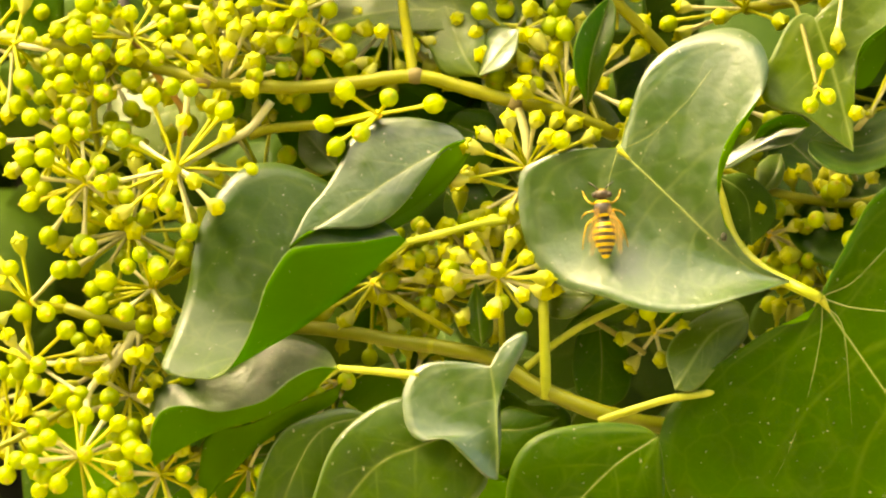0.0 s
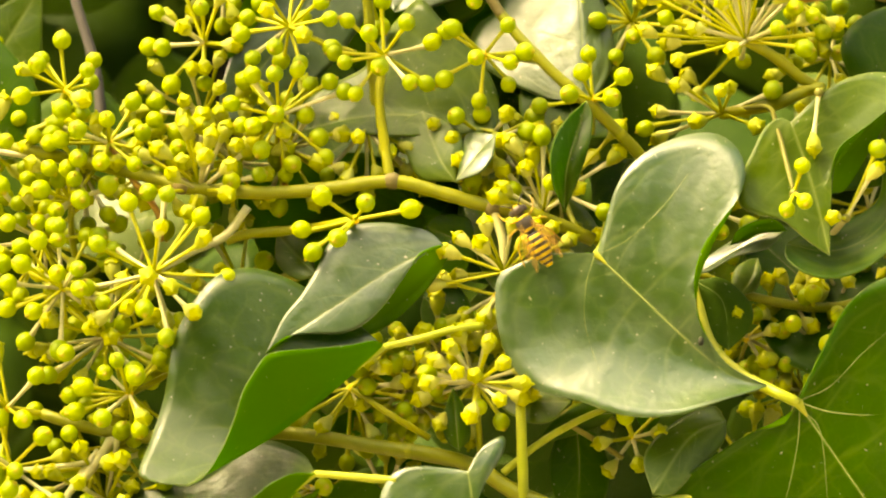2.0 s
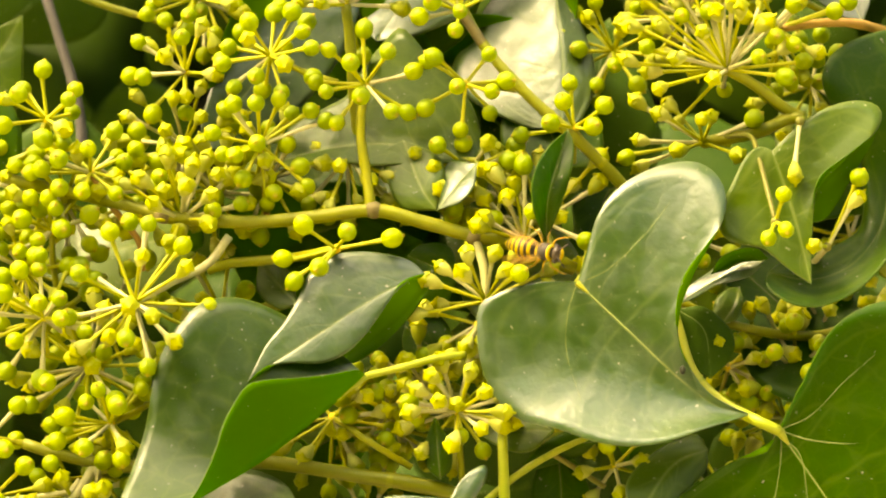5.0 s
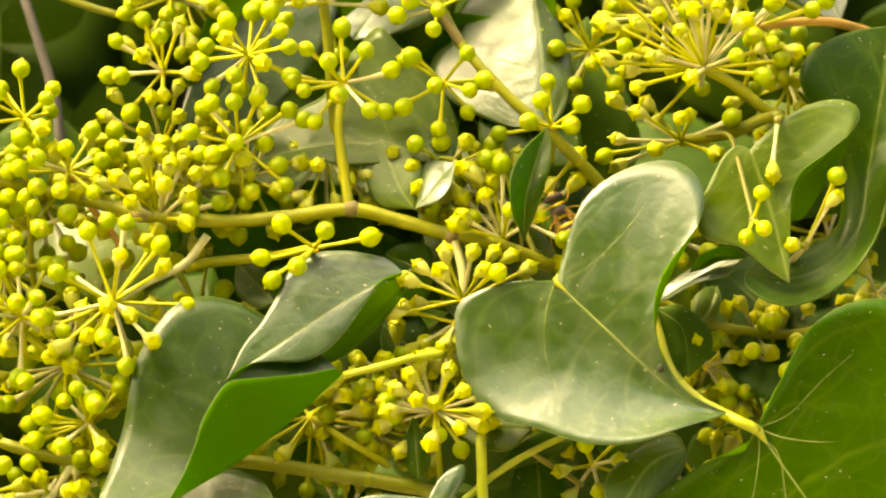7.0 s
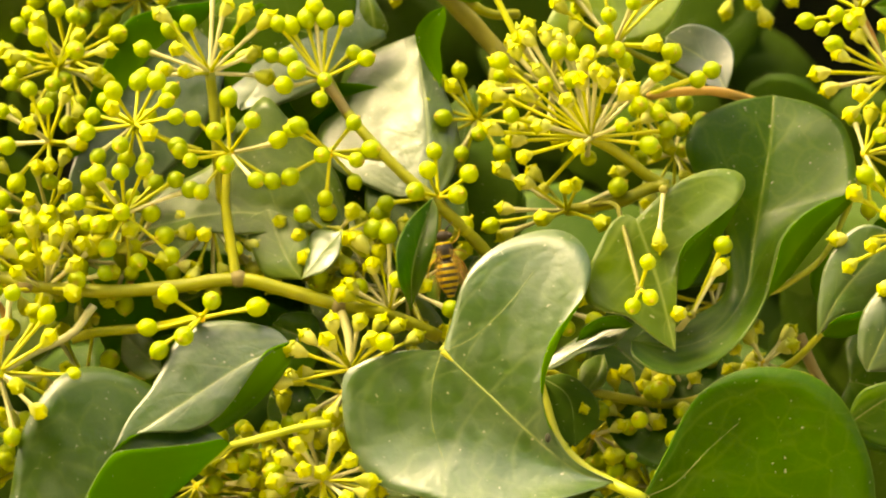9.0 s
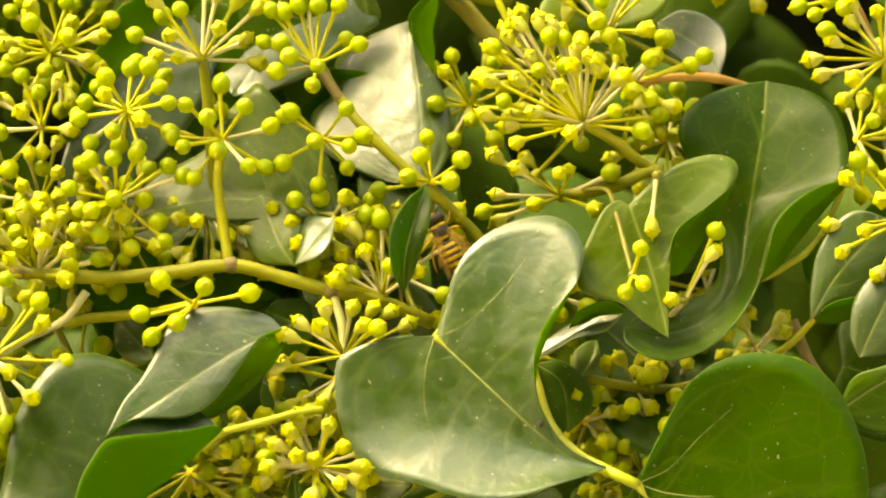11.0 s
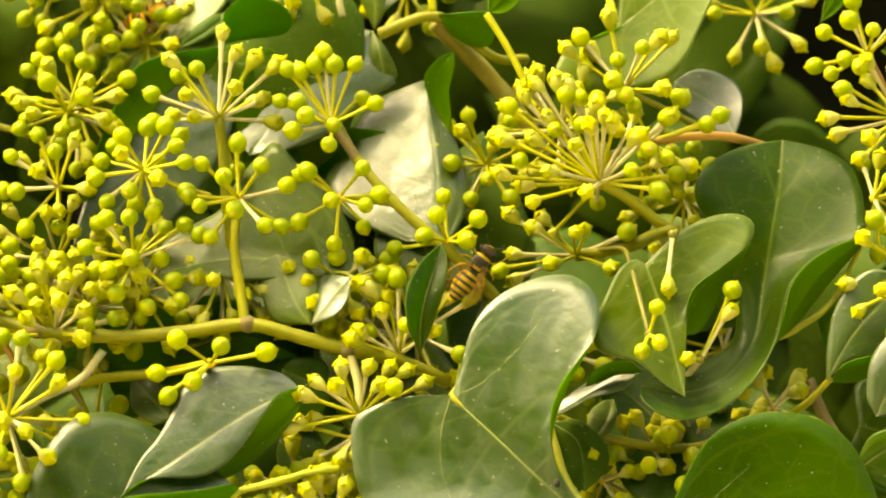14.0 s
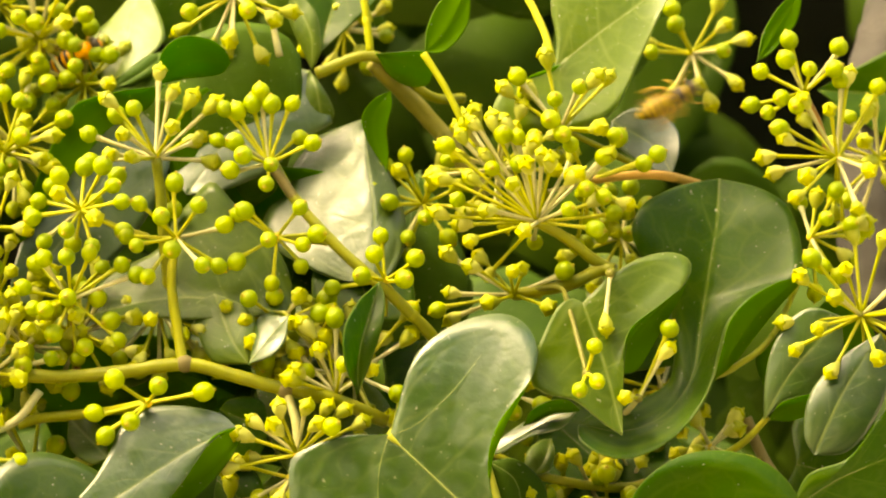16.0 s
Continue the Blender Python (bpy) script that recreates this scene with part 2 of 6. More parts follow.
def leaf(rib, left, right, top=LEAF, under=UNDER, face=1, bulge=0.0012, wave=0.0006, label=PLAIN, petiole=None, thick=0.00035, fine=26, curl=0.0005, spots=(), stalk=0.0011, veins=(), ridge_width=0.00016, flare=1.0, pace=1.35, into=None):
    """An ivy leaf. rib: midrib from base to tip; left, right: the course of the two edges between them.
    curl: how far its upper edge rolls back and its lower edge out. flare above 1 keeps it flat near the rib and bends the edges.
    pace: how the stations crowd to the base. into: the leaf of which this is a rolled edge.
    face: 1 shows its upper side to the camera's side of the hedge, -1 its underside. petiole: where its stalk comes from."""
    base = Vector(rib[0])
    n, m = fine, 9
    mid = spline(rib, 60)
    verts, uvs, metric = [], [], []
    cols = 2 * m + 1
    le, re = spline([rib[0], *left, rib[-1]], n), spline([rib[0], *right, rib[-1]], n)
    seed = Vector((base.x * 91, base.z * 77, 3))
    for i in range(n):
        v = i / (n - 1)
        c = mid[round(59 * v ** pace)]
        for j in range(-m, m + 1):
            w = abs(j) / m
            e = le[i] if j < 0 else re[i]
            p = c.lerp(e, w)
            p.y = c.y + (e.y - c.y) * w ** (flare[j > 0] if isinstance(flare, tuple) else flare)
            lift = (bulge[j > 0] if isinstance(bulge, tuple) else bulge) * (0.8 * (1 - w * w) + 0.2 * math.sin(math.pi * w)) * math.sin(math.pi * min(1, v * 1.15 + 0.06)) ** 0.6
            lift += wave * (noise.noise(p * 38 + seed) * 1.4 + 0.5 * noise.noise(p * 110 + seed)) * min(1, w * 1.5)
            roll = curl * w ** 3 * max(-1, min(1, (e.z - c.z) / 0.02))
            groove = -0.00008 * math.exp(-(w / 0.09) ** 2) * math.sin(math.pi * v) ** 0.5
            p = p + Vector((0, roll - face * (lift + groove), 0))
            verts.append(tuple(p - base))
            uvs.append((0.5 + 0.5 * j / m, v))
            span = (e - c).length * 100
            metric.append((w * span, (1 - w) * span))
    faces = []
    for i in range(n - 1):
        for j in range(cols - 1):
            a = i * cols + j
            faces.append((a, a + 1, a + cols + 1, a + cols))
    total = Vector()
    for f in faces:
        a, b, c, d = [Vector(verts[k]) for k in f]
        total += (c - a).cross(d - b)
    if (total.y < 0) != (face > 0):
        faces = [f[::-1] for f in faces]
    me = bpy.data.meshes.new("blade")
    me.from_pydata(verts, [], faces)
    layer = me.uv_layers.new(name="UVMap")
    idx = np.zeros(len(me.loops), dtype=np.int32)
    me.loops.foreach_get("vertex_index", idx)
    layer.data.foreach_set("uv", np.array(uvs, dtype=np.float32)[idx].ravel())
    layer = me.uv_layers.new(name="metric")
    layer.data.foreach_set("uv", np.array(metric, dtype=np.float32)[idx].ravel())
    me.polygons.foreach_set("use_smooth", [True] * len(me.polygons))
    me.materials.append(top)
    me.materials.append(under)
    if into:
        blade = part("rolled_edge", me, None, into, label, Matrix.Translation(base - into.location))
    else:
        ob = thing("ivy_leaf", base, label, "leaf")
        blade = part("blade", me, None, ob)
    sol = blade.modifiers.new("thickness", "SOLIDIFY")
    sol.thickness = thick
    sol.offset = -1
    sol.material_offset = 1
    if into:
        return into
    ridge = [Vector(verts[i * cols + m]) + Vector((0, face * ridge_width * 0.4, 0)) for i in range(0, n, 3)] + [Vector(verts[(n - 1) * cols + m])]
    part("midrib", tube(ridge, ridge_width, 0.00008, 20, 6, 0.05), RIB if face > 0 else RIB_UNDER, ob)
    for p in spots:
        part("blemish", lathe([(0.0001, -0.0012), (0.0006, -0.0010), (0.0008, 0.0), (0.0006, 0.0008), (0.0001, 0.0012)], 8), NEAR_BLACK, ob, "tiny dark speck", Matrix.Translation(Vector(p) - base))
    grid = np.array(verts)
    for line in veins:
        pts = []
        for q in spline([Vector(p) - base for p in line], 14):
            near = np.argsort(np.hypot(grid[:, 0] - q.x, grid[:, 2] - q.z))[:9]
            flat = np.column_stack([np.ones(9), grid[near, 0] - q.x, grid[near, 2] - q.z])
            y = np.linalg.lstsq(flat, grid[near, 1], rcond=None)[0][0]
            pts.append((q.x, float(y) + face * 0.00012, q.z))
        part("vein", tube(pts, 0.00022, 0.00006, 28, 6, 0.05), RIB, ob)
    if petiole:
        pts = [Vector(q) for q in petiole] + [base]
        part("petiole", tube(pts, stalk, stalk * 0.8, 16, 8, 0.05, base), PETIOLE, ob)
        k = max(2, n // 7)
        run = [Vector(verts[i * cols + m]) for i in (0, k // 2, k)]
        part("leaf_base", tube(run, stalk * 0.82, 0.00025, 14, 8, 0.05), PETIOLE, ob)
    return ob


# ---- umbels ----
BALL = [(0.00205 * math.sin(math.pi * (0.07 + 0.86 * k / 12)), 0.0019 - 0.0021 * math.cos(math.pi * (0.07 + 0.86 * k / 12))) for k in range(13)]
BERRY_MESH = mesh("berry", lathe(BALL + [(0.00035, 0.00398), (0.0003, 0.0043), (0.00012, 0.00438)], 18), BERRY)
CALYX = [(0.0006, -0.0012), (0.0009, -0.0004), (0.00142, 0.0004), (0.00172, 0.0012), (0.00182, 0.0020), (0.00176, 0.0027)]
DISC = [(0.00165, 0.0025), (0.00198, 0.0028), (0.00190, 0.0031), (0.00160, 0.0034), (0.00132, 0.0038), (0.0008, 0.0041), (0.0004, 0.0043), (0.00028, 0.0050), (0.0001, 0.0051)]
CUP_MESH = mesh("spent_flower", lathe(CALYX, 15), CUP)


def star(seed, amount):
    """The knobby five-pointed crown of a spent flower: teeth at the rim, a dome and the style."""
    verts, faces = lathe(DISC, 25)
    out = []
    for k, (x, y, z) in enumerate(verts):
        ring, a = divmod(k, 25)
        a *= math.tau / 25
        rim = (0.5, 1.0, 0.9, 0.5, 0.35, 0.2, 0.0, 0.0, 0.0)[ring]
        w = 1 + rim * amount * math.cos(5 * a) + 0.10 * rim * noise.noise((3 * math.cos(a) + seed, 3 * math.sin(a), 0.4 * ring))
        lift = 0.0005 * rim * noise.noise((2 * math.cos(a), 2 * math.sin(a) + seed, ring)) - 0.00025 * rim * math.cos(5 * a)
        out.append((x * w, y * w, z + lift))
    return mesh("disc", (out, faces), CROWN)


STARS = [star(q * 7.3, amount) for q, amount in enumerate((0.10, 0.16, 0.22, 0.14))]
RAY_MESH = mesh("pedicel", lathe([(0.00062, 0), (0.00048, 0.003), (0.00048, 0.0095), (0.00060, 0.0128), (0.0008, 0.014)], 7, caps=False), PEDICEL)
RAY_MESH_2 = mesh("pedicel", lathe([(0.00065, 0), (0.00052, 0.003), (0.00052, 0.009), (0.0007, 0.0124), (0.0009, 0.014)], 7, caps=False), GREY_PEDICEL)
PX = 0.0001475


def umbel(hub, axis, reach, n, cups=0.0, spread=100, stalk=None, stalk_mat=STEM, width=0.0008, seed=0, label="", size=1.0, pale=None, rays=()):
    """A ball of stalked berries. axis: the way it faces; reach: length of its pedicels in metres;
    cups: the share of spent flowers among the berries; spread: degrees from the axis that it covers.
    rays: where single berries sit across and above the hub, in millimetres; n more fill the ball."""
    rnd = random.Random(seed * 7 + 3)
    hub, axis = Vector(hub), Vector(axis).normalized()
    kind = "yellow-green round ivy berries" if cups < 0.35 else "star-tipped spent ivy flowers" if cups > 0.65 else "green ivy berries and spent flowers"
    ob = thing("ivy_umbel", hub, label or kind + " radiating on thin pedicels", "flower umbel", "umbels on the ivy hedge")
    turn = axis.to_track_quat("Z", "Y")
    part("hub", lathe([(0.0004, -0.0013), (0.0010, -0.0008), (0.0013, 0), (0.0010, 0.0008), (0.0004, 0.0012)], 10), HUB if n + len(rays) > 3 else OLIVE, ob, m=turn.to_matrix().to_4x4())
    if stalk:
        part("peduncle", tube([hub, *[Vector(s) for s in stalk]], width, width * 1.15, 18, 8, 0.06, hub, seed), stalk_mat, ob)
    low = math.cos(radians(spread))
    ways = []
    for x, z in rays:
        flat = math.hypot(x, z) / 1000
        near = math.sqrt(max(0, reach * reach - flat * flat)) * rnd.uniform(0.6, 1.0)
        v = Vector((x / 1000, -near if flat < 0.75 * reach or rnd.random() < 0.7 else near * 0.5, z / 1000))
        ways.append((v.normalized(), max(0.003, v.length - 0.0022)))
    for i in range(n):
        h = 1 - (i + 0.5) / n * (1 - low) + rnd.uniform(-0.05, 0.05)
        h = max(-1, min(1, h))
        a = i * 2.39996 + rnd.uniform(-0.22, 0.22)
        s = math.sqrt(1 - h * h)
        d = turn @ Vector((s * math.cos(a), s * math.sin(a), h))
        if rays:
            d = Vector((d.x, abs(d.y) * 0.7 + 0.25, d.z)).normalized()
        ways.append((d, reach * rnd.uniform(0.78, 1.08) * (0.85 if rays else 1)))
    for d, length in ways:
        q = d.to_track_quat("Z", "Y")
        cup = rnd.random() < cups
        grey = rnd.random() < (pale if pale is not None else 0.15 + 0.4 * cups)
        part("pedicel", RAY_MESH_2 if grey else RAY_MESH, None, ob, m=Matrix.LocRotScale(d * 0.0006, q, (1, 1, length / 0.014)))
        k = size * rnd.uniform(1.0, 1.28)
        k *= 0.95 if cup else 1.0
        spin = Euler((rnd.uniform(-0.3, 0.3), rnd.uniform(-0.3, 0.3), rnd.uniform(0, 6))).to_quaternion()
        m = Matrix.LocRotScale(d * (length + 0.0004), q @ spin, (k, k, k * rnd.uniform(0.92, 1.12)))
        if cup:
            bell = part("spent_flower", CUP_MESH, None, ob, m=m)
            part("disc", STARS[int(rnd.random() * 4)], None, bell)
        else:
            part("berry", BERRY_MESH, None, ob, m=m)
    return ob


def stem(points, r0, r1, material=STEM, label="olive-green ivy stem in the hedge", nodes=()):
    ob = thing("ivy_branch", points[0], label, "branch")
    part("shoot", tube(points, r0, r1, 48, 12, 0.07, points[0], len(points)), material, ob)
    if not nodes:
        line = spline(points, 25)
        nodes = [(line[14], (r0 + (r1 - r0) * 14 / 24) * 1.0)]
        scar = material
    else:
        scar = BARK
    for p, r in nodes:
        part("node", lathe([(r * 0.5, -r * 1.1), (r * 0.95, -r * 0.6), (r * 1.08, 0), (r * 0.95, r * 0.6), (r * 0.5, r * 1.1)], 12), scar, ob, m=Matrix.Translation(Vector(p) - Vector(points[0])) @ (Vector(points[-1]) - Vector(points[0])).to_track_quat("Z", "Y").to_matrix().to_4x4())
    return ob


# ---- ground and dark backdrop that close the place ----
def sheet(name, verts, material, label, category):
    return tagged(part(name, (verts, [(0, 1, 2, 3)]), material, None), label, category, kind="structure")


# ground out of view, its tone raised so that bounced light fills the shadows
sheet("ground", [(-300, -300, 0), (300, -300, 0), (300, 300, 0), (-300, 300, 0)], EARTH, "unseen ground, kept pale to bounce light up into the hedge", "ground")
# added slab; its near-black colour stands for deep shade in the gaps
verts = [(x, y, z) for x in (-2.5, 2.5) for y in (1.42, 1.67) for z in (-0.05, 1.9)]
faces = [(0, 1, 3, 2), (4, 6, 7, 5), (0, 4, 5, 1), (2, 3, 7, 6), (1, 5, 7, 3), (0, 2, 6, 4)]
wall = part("wall_north", (verts, faces), NEAR_BLACK, None, "near-black backdrop standing for deep shade behind the ivy")
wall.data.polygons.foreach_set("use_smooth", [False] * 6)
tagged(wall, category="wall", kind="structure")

# an added, unseen hedge block behind the camera cuts front fill and reflections
verts = [(x, y, z) for x in (-14, 14) for y in (-6.5, -5.5) for z in (-0.05, 7.5)]
sky_blocker = part("hedge_south", (verts, faces), DEEP, None, "plain dark unseen block that holds back low sky light")
sky_blocker.data.polygons.foreach_set("use_smooth", [False] * 6)
tagged(sky_blocker, category="hedge", kind="structure")

# ---- main stems ----
stem([(-0.1568, 1.1116, 1.5188), (-0.1296, 1.1095, 1.5152), (-0.1024, 1.1068, 1.5093), (-0.0926, 1.1049, 1.5064), (-0.0725, 1.1045, 1.5050), (-0.0547, 1.1038, 1.5061), (-0.0377, 1.1034, 1.5081), (-0.0236, 1.1034, 1.5047), (-0.0117, 1.1035, 1.5015), (0.0016, 1.1056, 1.4986), (0.0150, 1.1098, 1.4928)], 0.0017, 0.0019,
     label="long olive-green ivy stem with brown nodes", nodes=[((-0.0930, 1.1046, 1.5067), 0.0021), ((-0.0377, 1.1035, 1.5082), 0.0022), ((-0.0114, 1.1034, 1.5012), 0.0021)])
stem([(-0.1279, 1.0901, 1.4475), (-0.1153, 1.0890, 1.4439), (-0.0963, 1.0902, 1.4413), (-0.0688, 1.0967, 1.4426), (-0.0450, 1.0918, 1.4398), (-0.0186, 1.0904, 1.4354), (-0.0039, 1.0869, 1.4272), (0.0136, 1.0849, 1.4209), (0.0313, 1.0909, 1.4169)], 0.0015, 0.0023, label="thick olive-green ivy stem low in the hedge")
stem([(0.0107, 1.0835, 1.4195), (0.0208, 1.0805, 1.4231), (0.0294, 1.0793, 1.4257), (0.0456, 1.0860, 1.4276)], 0.0011, 0.0010, PETIOLE)
stem([(-0.0030, 1.0862, 1.4250), (-0.0032, 1.0847, 1.4332), (-0.0037, 1.0867, 1.4462), (-0.0041, 1.0932, 1.4576), (-0.0049, 1.1014, 1.4647)], 0.0014, 0.0012, PETIOLE)
stem([(-0.0083, 1.0885, 1.4326), (-0.0003, 1.0885, 1.4394), (0.0092, 1.0905, 1.4452), (0.0183, 1.0960, 1.4491)], 0.0010, 0.0008, PETIOLE)
stem([(0.0089, 1.0940, 1.4450), (0.0151, 1.0950, 1.4412), (0.0228, 1.0960, 1.4362)], 0.0007, 0.0007, OLIVE, "thin olive leaf stalk in the shade")
stem([(-0.0167, 1.1234, 1.5661), (-0.0092, 1.1184, 1.5523), (0.0027, 1.1144, 1.5386), (0.0161, 1.1129, 1.5266), (0.0266, 1.1148, 1.5161), (0.0372, 1.1208, 1.5027), (0.0479, 1.1263, 1.4875)], 0.0013, 0.0019, label="brownish ivy stem crossing behind berries")
stem([(0.0370, 1.1532, 1.5809), (0.0275, 1.1434, 1.5811), (0.0122, 1.1405, 1.5916), (-0.0032, 1.1372, 1.5868)], 0.0013, 0.0016, label="olive ivy stem in the hedge's shade")
stem([(0.0122, 1.1431, 1.5903), (0.0245, 1.1485, 1.5783), (0.0338, 1.1494, 1.5675), (0.0430, 1.1494, 1.5536)], 0.0026, 0.0024, OLIVE, "thick olive-brown ivy stem in the shade")
stem([(0.0257, 1.1287, 1.5914), (0.0317, 1.1268, 1.5814), (0.0391, 1.1244, 1.5661)], 0.0010, 0.0009, PEDICEL, "bright yellow-green leaf stalk")
stem([(0.0091, 1.1377, 1.6129), (0.0114, 1.1360, 1.5928)], 0.0011, 0.0011, PEDICEL, "bright yellow-green leaf stalk")
stem([(0.0519, 1.1353, 1.6110), (0.0577, 1.1297, 1.5983), (0.0602, 1.1260, 1.5889)], 0.0011, 0.0009, PEDICEL, "bright yellow-green leaf stalk")
stem([(0.1290, 1.1178, 1.5399), (0.1178, 1.1127, 1.5158), (0.1072, 1.1120, 1.5068), (0.1012, 1.1131, 1.5039)], 0.0009, 0.0008, PETIOLE)
stem([(0.1154, 1.1061, 1.4937), (0.1081, 1.1079, 1.4863), (0.0973, 1.1121, 1.4800), (0.0883, 1.1219, 1.4724)], 0.0009, 0.0011, STEM)
stem([(0.0404, 1.1040, 1.4841), (0.0424, 1.1010, 1.4768), (0.0457, 1.0960, 1.4666), (0.0521, 1.0905, 1.4595), (0.0607, 1.0868, 1.4546)], 0.0012, 0.0011, PETIOLE, "pale green leaf stalk behind the broad leaf")
stem([(0.0432, 1.1092, 1.4840), (0.0566, 1.1095, 1.4781), (0.0760, 1.1106, 1.4752), (0.0912, 1.1155, 1.4782)], 0.0012, 0.0014, STEM)

stem([(0.1714, 1.1980, 1.6381), (0.1598, 1.1862, 1.6014), (0.1525, 1.1753, 1.5688), (0.1530, 1.1640, 1.5211)], 0.0095, 0.0105, OLD, "old grey woody ivy trunk behind berries")
stem([(-0.1365, 1.1841, 1.5795), (-0.1293, 1.1768, 1.5600), (-0.1223, 1.1706, 1.5377), (-0.1203, 1.1669, 1.5172)], 0.0013, 0.0016, OLD, "thin greyish-brown twig deep in the hedge")
stem([(-0.1338, 1.1613, 1.5748), (-0.1195, 1.1590, 1.5669), (-0.0976, 1.1572, 1.5602), (-0.0836, 1.1584, 1.5575)], 0.0010, 0.0010, STEM, "thin green twig in the shade")

stem([(-0.1095, 1.0892, 1.4413), (-0.1140, 1.0839, 1.4340), (-0.1203, 1.0817, 1.4268), (-0.1210, 1.0774, 1.4198)], 0.0013, 0.0009, GREY_PEDICEL, "pale greyish ivy twig beside berries")
stem([(-0.1475, 1.0775, 1.4101), (-0.1345, 1.0785, 1.4167), (-0.1219, 1.0821, 1.4250)], 0.0008, 0.0008, STEM, "thin olive ivy twig beside berries")
stem([(-0.1352, 1.0836, 1.4331), (-0.1250, 1.0839, 1.4339), (-0.1143, 1.0863, 1.4353)], 0.0007, 0.0007, GREY_PEDICEL, "pale greyish ivy twig beside berries")

# ---- broad leaves ----
leaf([(0.0155, 1.0900, 1.4893), (0.0279, 1.0880, 1.4777), (0.0410, 1.0860, 1.4654), (0.0504, 1.0845, 1.4583), (0.0594, 1.0840, 1.4557)],
     [(0.0166, 1.0905, 1.4929), (0.0183, 1.0910, 1.4988), (0.0205, 1.0920, 1.5061), (0.0241, 1.0935, 1.5119), (0.0307, 1.0955, 1.5171), (0.0396, 1.0970, 1.5204), (0.0468, 1.0962, 1.5206), (0.0518, 1.0932, 1.5172), (0.0539, 1.0900, 1.5113), (0.0524, 1.0875, 1.5047), (0.0480, 1.0855, 1.4989), (0.0430, 1.0852, 1.4916), (0.0408, 1.0850, 1.4843), (0.0412, 1.0850, 1.4771), (0.0431, 1.0848, 1.4698), (0.0482, 1.0842, 1.4619), (0.0555, 1.0838, 1.4574)],
     [(0.0089, 1.0896, 1.4897), (0.0016, 1.0892, 1.4888), (-0.0057, 1.0886, 1.4862), (-0.0100, 1.0880, 1.4829), (-0.0101, 1.0868, 1.4724), (-0.0077, 1.0848, 1.4637), (-0.0033, 1.0815, 1.4573), (0.0018, 1.0790, 1.4541), (0.0104, 1.0765, 1.4523), (0.0205, 1.0738, 1.4491), (0.0291, 1.0726, 1.4482), (0.0377, 1.0728, 1.4493), (0.0464, 1.0755, 1.4521), (0.0538, 1.0800, 1.4541)],
     WAXY, UNDER, label="broad glossy ivy leaf with two rounded lobes", petiole=[(0.0195, 1.1178, 1.5002), (0.0182, 1.1083, 1.4950), (0.0169, 1.0940, 1.4914)], spots=[(0.0425, 1.0842, 1.4671)], fine=56, bulge=(0.0014, 0.0), curl=0.0, flare=(1.4, 1.7), ridge_width=0.00030,
     veins=[[(0.0152, 1.0900, 1.4888), (0.0130, 1.0900, 1.4812), (0.0128, 1.0900, 1.4710), (0.0164, 1.0900, 1.4593)], [(0.0162, 1.0900, 1.4894), (0.0235, 1.0900, 1.4929), (0.0329, 1.0900, 1.5017), (0.0408, 1.0900, 1.5120)]])
leaf([(-0.0239, 1.0923, 1.4915), (-0.0356, 1.0896, 1.4861), (-0.0493, 1.0855, 1.4773), (-0.0607, 1.0819, 1.4696), (-0.0690, 1.0792, 1.4639)],
     [(-0.0277, 1.0935, 1.4950), (-0.0336, 1.0939, 1.4966), (-0.0402, 1.0940, 1.4973), (-0.0475, 1.0933, 1.4964), (-0.0537, 1.0912, 1.4918), (-0.0565, 1.0886, 1.4856), (-0.0603, 1.0856, 1.4787), (-0.0645, 1.0833, 1.4734), (-0.0672, 1.0809, 1.4679)],
     [(-0.0298, 1.0912, 1.4895), (-0.0340, 1.0885, 1.4832), (-0.0385, 1.0856, 1.4767), (-0.0434, 1.0834, 1.4717), (-0.0498, 1.0820, 1.4688), (-0.0578, 1.0817, 1.4688), (-0.0643, 1.0810, 1.4679)],
     WAXY, UNDER, label="grey-green wavy ivy leaf with a shiny upper side", bulge=0.0005, wave=0.0005, curl=0.0, fine=36, ridge_width=0.00006)
leaf([(-0.0222, 1.0960, 1.4894), (-0.0321, 1.0950, 1.4794), (-0.0438, 1.0935, 1.4709), (-0.0584, 1.0925, 1.4673), (-0.0692, 1.0920, 1.4632)],
     [(-0.0278, 1.0985, 1.4900), (-0.0366, 1.0975, 1.4838), (-0.0454, 1.0960, 1.4764), (-0.0570, 1.0945, 1.4702), (-0.0658, 1.0930, 1.4664)],
     [(-0.0245, 1.0955, 1.4850), (-0.0292, 1.0945, 1.4787), (-0.0357, 1.0930, 1.4724), (-0.0422, 1.0920, 1.4684), (-0.0539, 1.0915, 1.4659), (-0.0627, 1.0915, 1.4647)],
     LEAF, UNDER, -1, label="bright green folded underside of an ivy leaf", fine=30)
